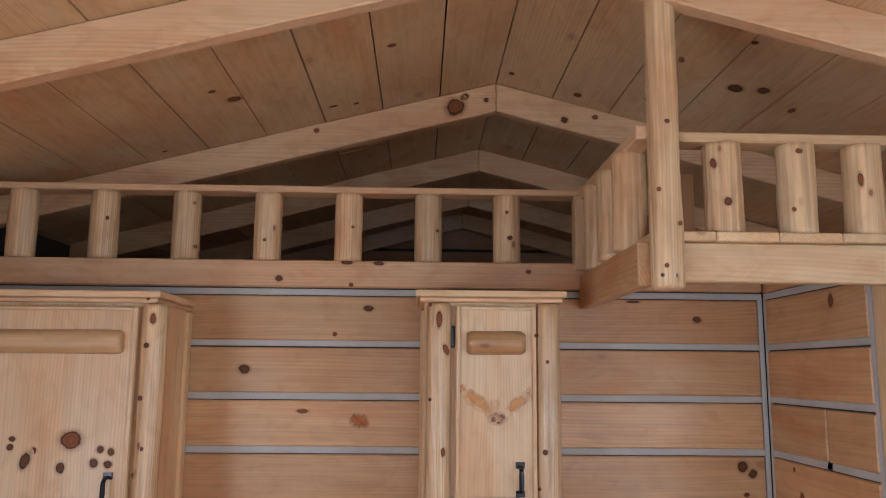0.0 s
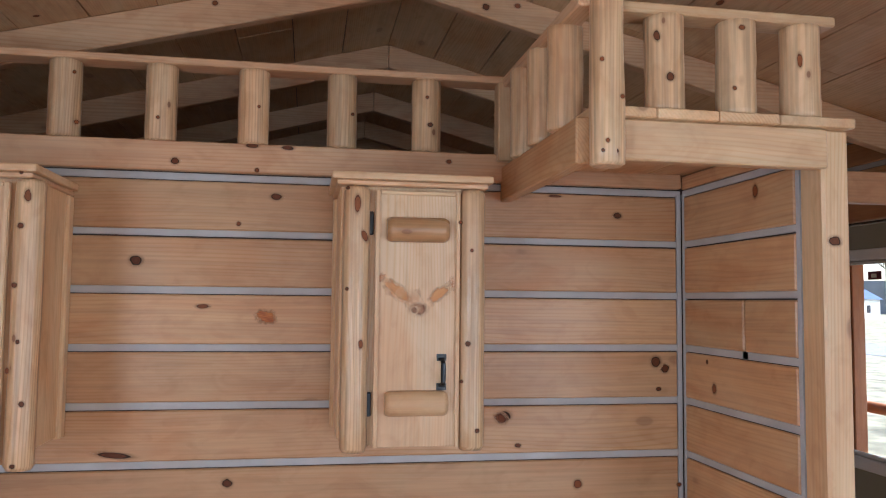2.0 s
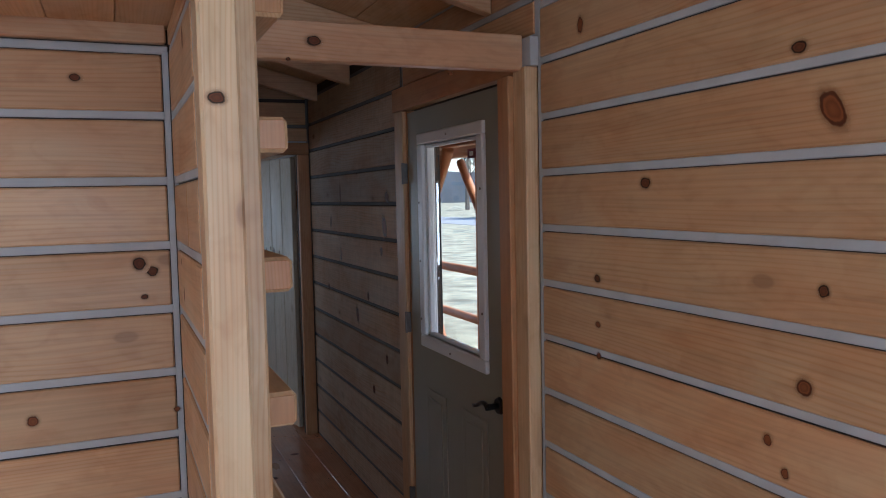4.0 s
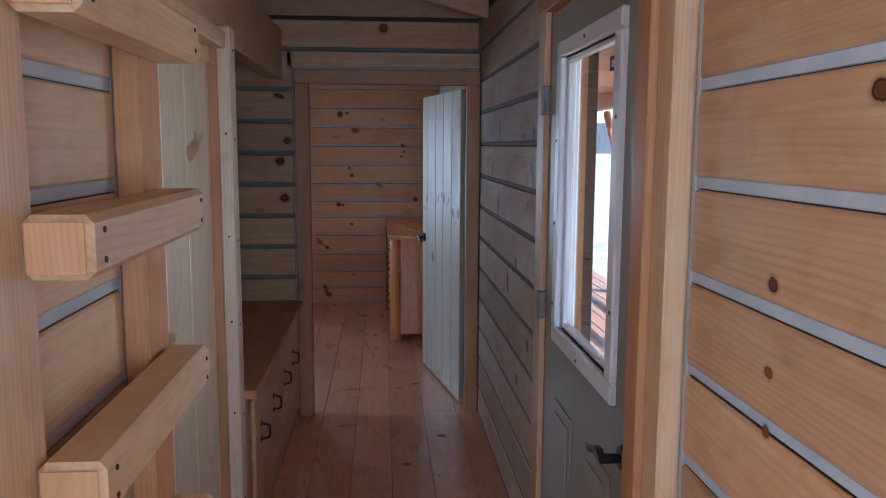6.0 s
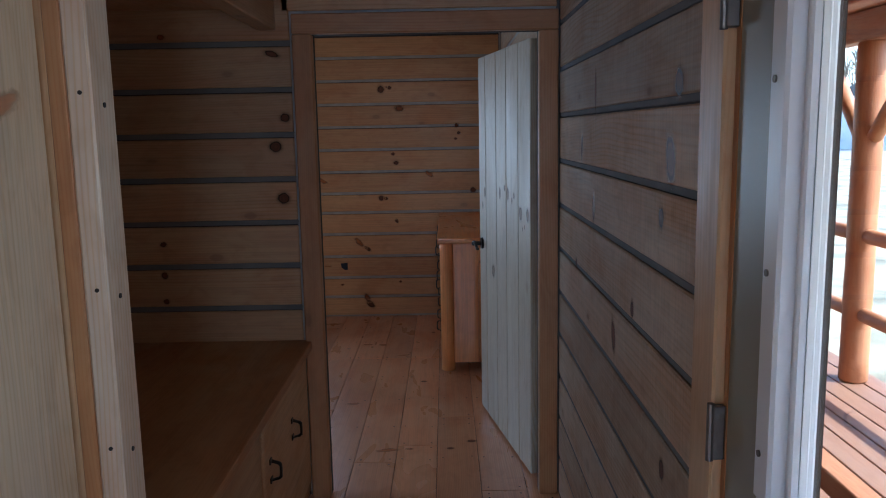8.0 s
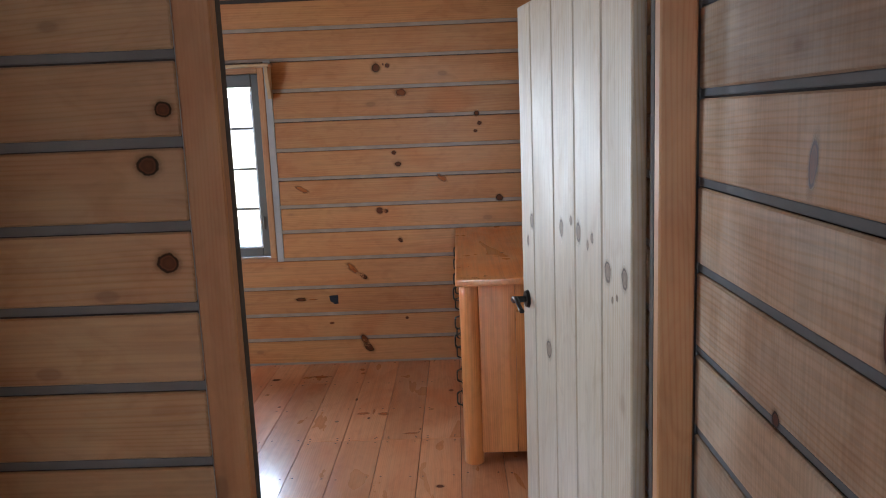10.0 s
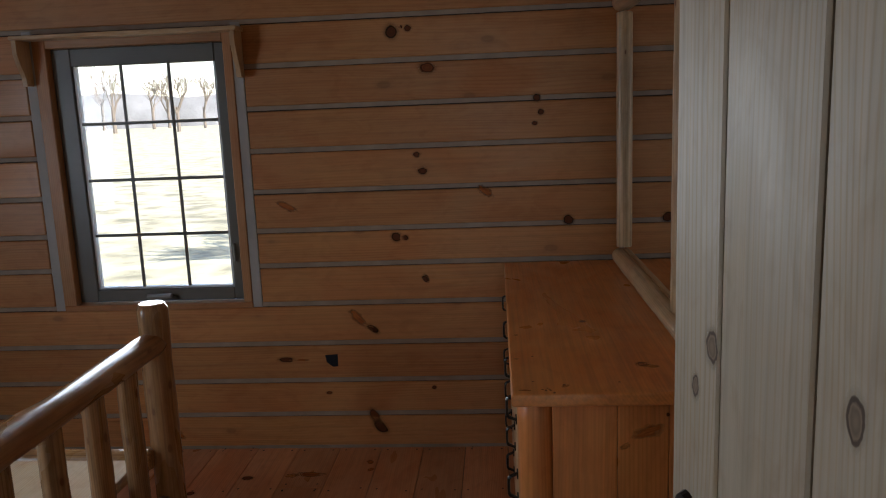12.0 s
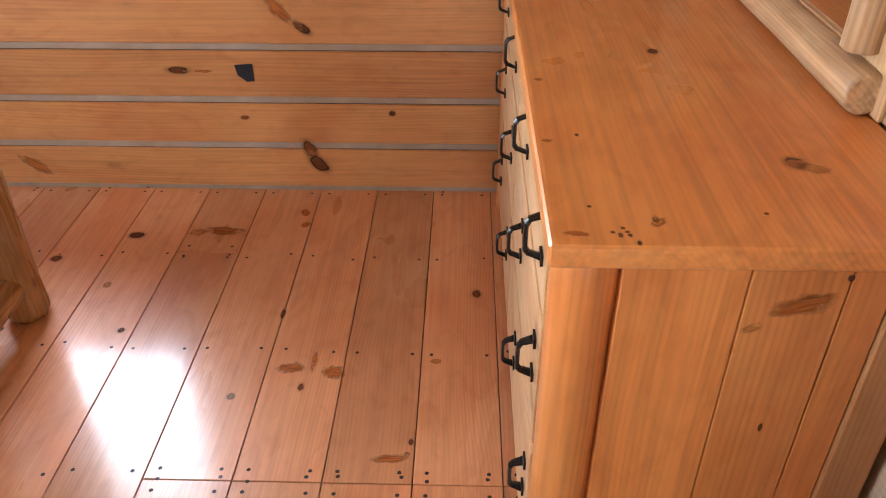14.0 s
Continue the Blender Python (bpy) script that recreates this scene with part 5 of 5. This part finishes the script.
for u, v, w, h, turn, tone in ((1.632, 1.491, 0.037, 0.033, 0, "dark"), (1.654, 1.283, 0.037, 0.035, 0, "dark"), (1.676, 1.605, 0.030, 0.027, 0, "dark"), (1.634, 1.855, 0.043, 0.018, -15, "dark"), (2.219, 2.233, 0.037, 0.037, 30, "red")):
    knot_on(wall_hall, (u, 5.9550, v), (0, -1, 0), w, h, tone, turn)
for u, v, w, h, turn, tone in ((1.151, 1.101, 0.020, 0.015, 0, "dark"), (1.147, 0.972, 0.020, 0.020, 0, "dark"), (1.147, 0.862, 0.018, 0.015, 0, "dark"), (0.981, 0.787, 0.022, 0.018, 0, "dark"), (1.199, 1.927, 0.022, 0.015, 0, "red")):
    knot_on(wall_hall, (u, 5.9550, v), (0, -1, 0), w, h, tone, turn)
for u, v, w, h, turn, tone in ((1.799, 1.884, 0.040, 0.043, 0, "dark"), (1.870, 1.894, 0.022, 0.020, 0, "dark"), (1.945, 1.728, 0.050, 0.033, 0, "red"), (2.410, 1.584, 0.025, 0.025, 0, "dark"), (2.427, 1.523, 0.020, 0.018, 0, "dark"), (2.400, 1.476, 0.018, 0.013, 0, "dark"), (1.884, 1.360, 0.022, 0.018, 0, "dark"), (1.907, 1.287, 0.030, 0.022, 0, "dark"), (2.181, 1.189, 0.062, 0.022, -35, "red"), (1.777, 0.999, 0.033, 0.030, 0, "dark"), (1.816, 0.994, 0.022, 0.018, 0, "dark"), (2.539, 1.053, 0.033, 0.030, -30, "dark"), (1.899, 0.803, 0.025, 0.015, -40, "dark"), (1.291, 1.150, 0.075, 0.020, -30, "red"), (1.841, 1.901, 0.013, 0.010, 0, "dark")):
    knot_on(wall_back, (u, 9.2400, v), (0, -1, 0), w, h, tone, turn)
for u, v, w, h, turn, tone in ((1.648, 0.577, 0.045, 0.020, -35, "dark"), (1.580, 0.632, 0.075, 0.025, -45, "red"), (1.235, 0.436, 0.050, 0.018, 0, "dark"), (1.311, 0.433, 0.050, 0.006, 0, "red"), (1.918, 0.292, 0.015, 0.013, 0, "dark"), (1.659, 0.103, 0.062, 0.033, -40, "dark"), (1.633, 0.158, 0.050, 0.030, -60, "red"), (0.668, 0.085, 0.088, 0.025, -35, "red"), (1.903, 0.808, 0.015, 0.025, 20, "dark"), (0.623, 0.557, 0.037, 0.015, -20, "dark"), (1.427, 0.273, 0.020, 0.010, 0, "red")):
    knot_on(wall_back, (u, 9.2400, v), (0, -1, 0), w, h, tone, turn)
for u, v, w, h, turn, tone in ((1.376, 8.965, 0.123, 0.042, 0, "flare"), (1.302, 8.954, 0.051, 0.040, 0, "stain"), (1.722, 8.331, 0.067, 0.035, 8, "flare"), (1.832, 8.317, 0.054, 0.044, -12, "flare"), (1.777, 8.357, 0.013, 0.069, 0, "flare"), (1.759, 8.263, 0.010, 0.018, 0, "dark"), (1.659, 8.548, 0.009, 0.029, 0, "dark"), (1.629, 9.082, 0.028, 0.040, 20, "flare"), (1.642, 9.009, 0.027, 0.033, -20, "flare"), (2.197, 8.651, 0.018, 0.023, 0, "red"), (1.999, 8.043, 0.075, 0.023, 4, "flare"), (2.043, 8.093, 0.008, 0.013, 0, "dark"), (2.036, 8.057, 0.009, 0.009, 0, "dark"), (1.594, 8.227, 0.015, 0.018, 0, "grey"), (1.112, 8.933, 0.035, 0.026, 0, "dark"), (0.909, 8.798, 0.024, 0.022, 0, "red"), (1.234, 8.467, 0.013, 0.014, 0, "dark"), (1.118, 8.668, 0.022, 0.028, 0, "stain"), (2.091, 8.365, 0.028, 0.016, 0, "stain"), (0.904, 8.464, 0.011, 0.013, 0, "dark")):
    knot_on(sub, (u, v, 0.0000), (0, 0, 1), w, h, tone, turn)
for u, v, w, h, turn, tone in ((1.762, 7.078, 0.057, 0.022, 10, "red"), (2.006, 6.412, 0.088, 0.025, 8, "red"), (1.997, 5.749, 0.094, 0.030, 5, "red"), (2.314, 6.423, 0.025, 0.018, 0, "dark"), (2.420, 6.510, 0.030, 0.022, 0, "dark"), (2.324, 5.185, 0.030, 0.030, 0, "dark"), (2.156, 7.462, 0.025, 0.020, 0, "dark"), (2.111, 6.423, 0.025, 0.015, 0, "red"), (2.525, 5.560, 0.033, 0.025, 0, "red")):
    knot_on(sub, (u, v, 0.0000), (0, 0, 1), w, h, tone, turn)
for u, v, w, h, turn, tone in ((2.489, 8.228, 0.014, 0.017, 0, "dark"), (2.597, 7.809, 0.021, 0.024, 0, "red"), (2.385, 7.657, 0.013, 0.025, -40, "flare"), (2.383, 7.663, 0.006, 0.011, 0, "dark"), (2.336, 7.628, 0.004, 0.007, 0, "dark"), (2.347, 7.628, 0.004, 0.005, 0, "dark"), (2.355, 7.612, 0.004, 0.007, 0, "dark"), (2.328, 7.634, 0.004, 0.004, 0, "dark"), (2.341, 7.643, 0.004, 0.004, 0, "dark"), (2.345, 7.635, 0.004, 0.004, 0, "dark"), (2.286, 7.630, 0.027, 0.012, -3, "flare"), (2.276, 8.093, 0.013, 0.012, 0, "flare"), (2.271, 7.869, 0.015, 0.009, 0, "flare"), (2.308, 7.691, 0.004, 0.004, 0, "dark"), (2.518, 7.679, 0.004, 0.004, 0, "dark"), (2.315, 7.888, 0.004, 0.006, 0, "dark"), (2.616, 7.794, 0.044, 0.023, -15, "stain")):
    knot_on(dres, (u, v, 0.8760), (0, 0, 1), w, h, tone, turn)
for u, v, w, h, turn, tone in ((2.583, 0.757, 0.073, 0.031, 18, "flare"), (2.528, 0.719, 0.029, 0.013, 25, "stain"), (2.631, 0.801, 0.006, 0.007, 0, "dark"), (2.579, 0.538, 0.004, 0.011, 0, "dark")):
    knot_on(dres, (u, 7.6560, v), (0, -1, 0), w, h, tone, turn)
for u, v, w, h, turn, tone in ((3.995, 1.590, 0.165, 0.040, 12, "flare"), (3.93, 1.565, 0.16, 0.06, 10, "stain"), (3.60, 1.042, 0.135, 0.045, 6, "flare"), (3.54, 1.05, 0.14, 0.07, 5, "stain"), (3.44, 1.80, 0.13, 0.10, 0, "blue"), (3.45, 1.10, 0.10, 0.13, 0, "blue"), (3.50, 0.62, 0.15, 0.10, 0, "blue"), (3.978, 1.611, 0.022, 0.022, 0, "grey"), (3.553, 0.915, 0.030, 0.020, 0, "dark")):
    knot_on(closet, (1.6250, u, v), (1, 0, 0), w, h, tone, turn)
for u, v, w, h, turn, tone in ((5.187, 1.656, 0.018, 0.075, 0, "red"), (4.336, 1.626, 0.037, 0.043, 20, "dark"), (4.385, 1.478, 0.043, 0.075, 20, "red"), (4.443, 1.350, 0.025, 0.033, 0, "dark"), (4.894, 0.971, 0.030, 0.062, 15, "red"), (4.685, 1.096, 0.022, 0.030, 0, "dark"), (5.417, 1.481, 0.020, 0.055, -10, "red"), (5.204, 1.296, 0.025, 0.062, 0, "red"), (5.513, 1.071, 0.022, 0.022, 0, "dark"), (4.395, 0.806, 0.025, 0.033, 0, "dark"), (4.626, 0.602, 0.027, 0.030, 0, "dark")):
    knot_on(wall_entry, (2.7730, u, v), (-1, 0, 0), w, h, tone, turn)
for u, v, w, h, turn, tone in ((0.756, 1.635, 0.033, 0.022, 0, "red"), (0.745, 1.632, 0.011, 0.011, 0, "dark"), (0.770, 1.643, 0.011, 0.011, 0, "dark"), (0.655, 1.718, 0.020, 0.026, -40, "flare"), (0.848, 1.704, 0.016, 0.040, 10, "flare"), (0.696, 1.684, 0.088, 0.038, -38, "stain"), (0.812, 1.676, 0.075, 0.032, 42, "stain"), (0.74, 1.66, 0.05, 0.05, 0, "stain")):
    knot_on(cab2, (u, 2.5405, v), (0, -1, 0), w, h, tone, turn)
for u, v, w, h, turn, tone in ((0.067, 2.063, 0.018, 0.015, 0, "dark"), (0.289, 2.119, 0.027, 0.010, 0, "dark"), (0.394, 2.117, 0.027, 0.010, 0, "dark"), (0.304, 2.045, 0.010, 0.010, 0, "red"), (0.891, 2.095, 0.013, 0.010, 0, "red")):
    knot_on(ledger, (u, 2.8520, v), (0, -1, 0), w, h, tone, turn)
for u, v, w, h, turn, tone in ((2.075, 2.073, 0.033, 0.022, 0, "dark"), (2.496, 1.999, 0.013, 0.007, 0, "red"), (2.000, 2.019, 0.010, 0.007, 0, "dark")):
    knot_on(header, (u, 2.8950, v), (0, -1, 0), w, h, tone, turn)
for u, v, w, h, turn, tone in ((0.656, 2.771, 0.055, 0.050, 40, "red"), (0.693, 2.812, 0.025, 0.018, 30, "dark"), (1.078, 2.726, 0.020, 0.018, 0, "dark"), (0.776, 2.800, 0.015, 0.013, 0, "dark"), (1.197, 2.739, 0.018, 0.013, 0, "red"), (0.129, 2.667, 0.015, 0.013, 0, "red")):
    knot_on(rafters[3.19], (u, 3.1650, v), (0, -1, 0), w, h, tone, turn)
for u, v, w, h, turn, tone in ((1.100, 1.994, 0.009, 0.009, 0, "dark"), (1.132, 1.994, 0.009, 0.009, 0, "dark"), (1.165, 2.525, 0.015, 0.013, 0, "dark"), (1.124, 2.369, 0.013, 0.011, 0, "dark"), (1.098, 2.200, 0.011, 0.011, 0, "red"), (1.146, 2.118, 0.011, 0.011, 0, "red"), (1.111, 2.017, 0.011, 0.011, 0, "red")):
    knot_on(rail, (u, 2.0860, v), (0, -1, 0), w * 0.72, h * 0.72, tone, turn)
for u, v, w, h, turn, tone in ((-0.500, 2.255, 0.013, 0.013, 0, "dark"), (-0.207, 2.163, 0.015, 0.013, 0, "red"), (-0.218, 2.310, 0.011, 0.011, 0, "red"), (0.017, 2.189, 0.011, 0.011, 0, "red"), (0.587, 2.227, 0.011, 0.010, 0, "dark"), (0.818, 2.293, 0.011, 0.011, 0, "red"), (0.828, 2.206, 0.018, 0.015, 0, "dark"), (0.306, 2.236, 0.010, 0.010, 0, "red")):
    knot_on(rail, (u, 2.8380, v), (0, -1, 0), w * 0.72, h * 0.72, tone, turn)
for u, v, w, h, turn, tone in ((1.278, 2.181, 0.021, 0.022, 0, "dark"), (1.245, 2.275, 0.018, 0.025, 0, "dark"), (1.439, 2.163, 0.011, 0.011, 0, "red"), (1.609, 2.240, 0.015, 0.037, 0, "red"), (1.460, 2.310, 0.018, 0.013, 0, "red")):
    knot_on(rail, (u, 2.1210, v), (0, -1, 0), w * 0.72, h * 0.72, tone, turn)
for u, v, w, h, turn, tone in ((-0.237, 1.963, 0.010, 0.010, 0, "dark"), (-0.233, 1.831, 0.016, 0.015, 0, "dark"), (-0.241, 1.685, 0.013, 0.014, 0, "dark"), (-0.228, 1.548, 0.010, 0.011, 0, "dark"), (-0.213, 1.398, 0.015, 0.015, 0, "dark"), (-0.227, 1.250, 0.013, 0.011, 0, "dark"), (-0.220, 1.906, 0.018, 0.033, 0, "red"), (-0.249, 1.478, 0.010, 0.015, 0, "red")):
    knot_on(cab1, (u, 2.5140, v), (0, -1, 0), w * 0.72, h * 0.72, tone, turn)
for u, v, w, h, turn, tone in ((0.562, 1.954, 0.011, 0.011, 0, "dark"), (0.564, 1.687, 0.010, 0.010, 0, "dark"), (0.608, 1.828, 0.015, 0.033, 20, "red"), (0.866, 1.870, 0.011, 0.011, 0, "dark"), (0.889, 1.544, 0.015, 0.015, 0, "dark"), (0.916, 1.313, 0.013, 0.013, 0, "dark"), (0.872, 1.444, 0.010, 0.010, 0, "dark"), (0.898, 1.795, 0.010, 0.010, 0, "dark"), (0.588, 1.913, 0.018, 0.050, 0, "red"), (0.602, 1.542, 0.013, 0.025, 0, "red")):
    knot_on(cab2, (u, 2.5245, v), (0, -1, 0), w * 0.72, h * 0.72, tone, turn)
for u, v, w, h, turn, tone in ((-0.429, 1.569, 0.043, 0.037, 0, "red"), (-0.362, 1.507, 0.018, 0.020, 0, "dark"), (-0.346, 1.544, 0.015, 0.015, 0, "dark"), (-0.317, 1.538, 0.015, 0.015, 0, "dark"), (-0.323, 1.504, 0.018, 0.015, 0, "dark"), (-0.550, 1.513, 0.020, 0.035, -20, "dark"), (-0.593, 1.549, 0.014, 0.014, 0, "dark"), (-0.589, 1.571, 0.014, 0.011, 0, "dark"), (-0.452, 1.494, 0.018, 0.022, 0, "dark"), (-0.529, 1.540, 0.013, 0.013, 0, "dark")):
    knot_on(cab1, (u, 2.5305, v), (0, -1, 0), w, h, tone, turn)
for u, v, w, h, tone in ((1.112, 3.068, 0.022, 0.026, "dark"), (1.341, 2.937, 0.020, 0.026, "dark"), (1.545, 2.679, 0.036, 0.040, "dark"), (1.622, 2.644, 0.028, 0.034, "dark"), (1.477, 2.365, 0.014, 0.016, "dark"), (1.753, 2.731, 0.014, 0.030, "red"), (-0.082, 2.746, 0.034, 0.030, "red"), (-0.129, 2.648, 0.016, 0.016, "red"), (0.433, 2.599, 0.020, 0.018, "red"), (0.208, 3.015, 0.022, 0.014, "dark"), (0.288, 3.038, 0.014, 0.014, "dark"), (0.860, 3.031, 0.014, 0.020, "dark"), (0.039, 2.466, 0.040, 0.026, "red"), (-0.412, 3.088, 0.014, 0.012, "red")):
    knot_on(ceiling, (u, v, roof_z(u) - 0.003), (-SLOPE if u > RIDGE else SLOPE, 0, -1), w, h, tone)
for u, v, w, h in ((0.801, 1.219, 0.030, 0.040), (0.849, 1.146, 0.018, 0.030), (0.498, 1.235, 0.026, 0.044), (0.414, 1.268, 0.018, 0.022), (0.353, 1.242, 0.028, 0.048), (0.284, 1.218, 0.014, 0.022), (0.251, 1.241, 0.016, 0.024), (0.144, 1.171, 0.034, 0.048), (0.039, 1.174, 0.030, 0.046), (0.085, 1.117, 0.010, 0.014), (0.114, 1.106, 0.010, 0.014), (0.636, 0.827, 0.044, 0.050)):
    knot_on(bd, (-0.038, u, v), (-1, 0, 0), w, h, "grey")
knot_on(post, (1.709, 2.145, 1.811), (0, -1, 0), 0.024, 0.018, "dark")
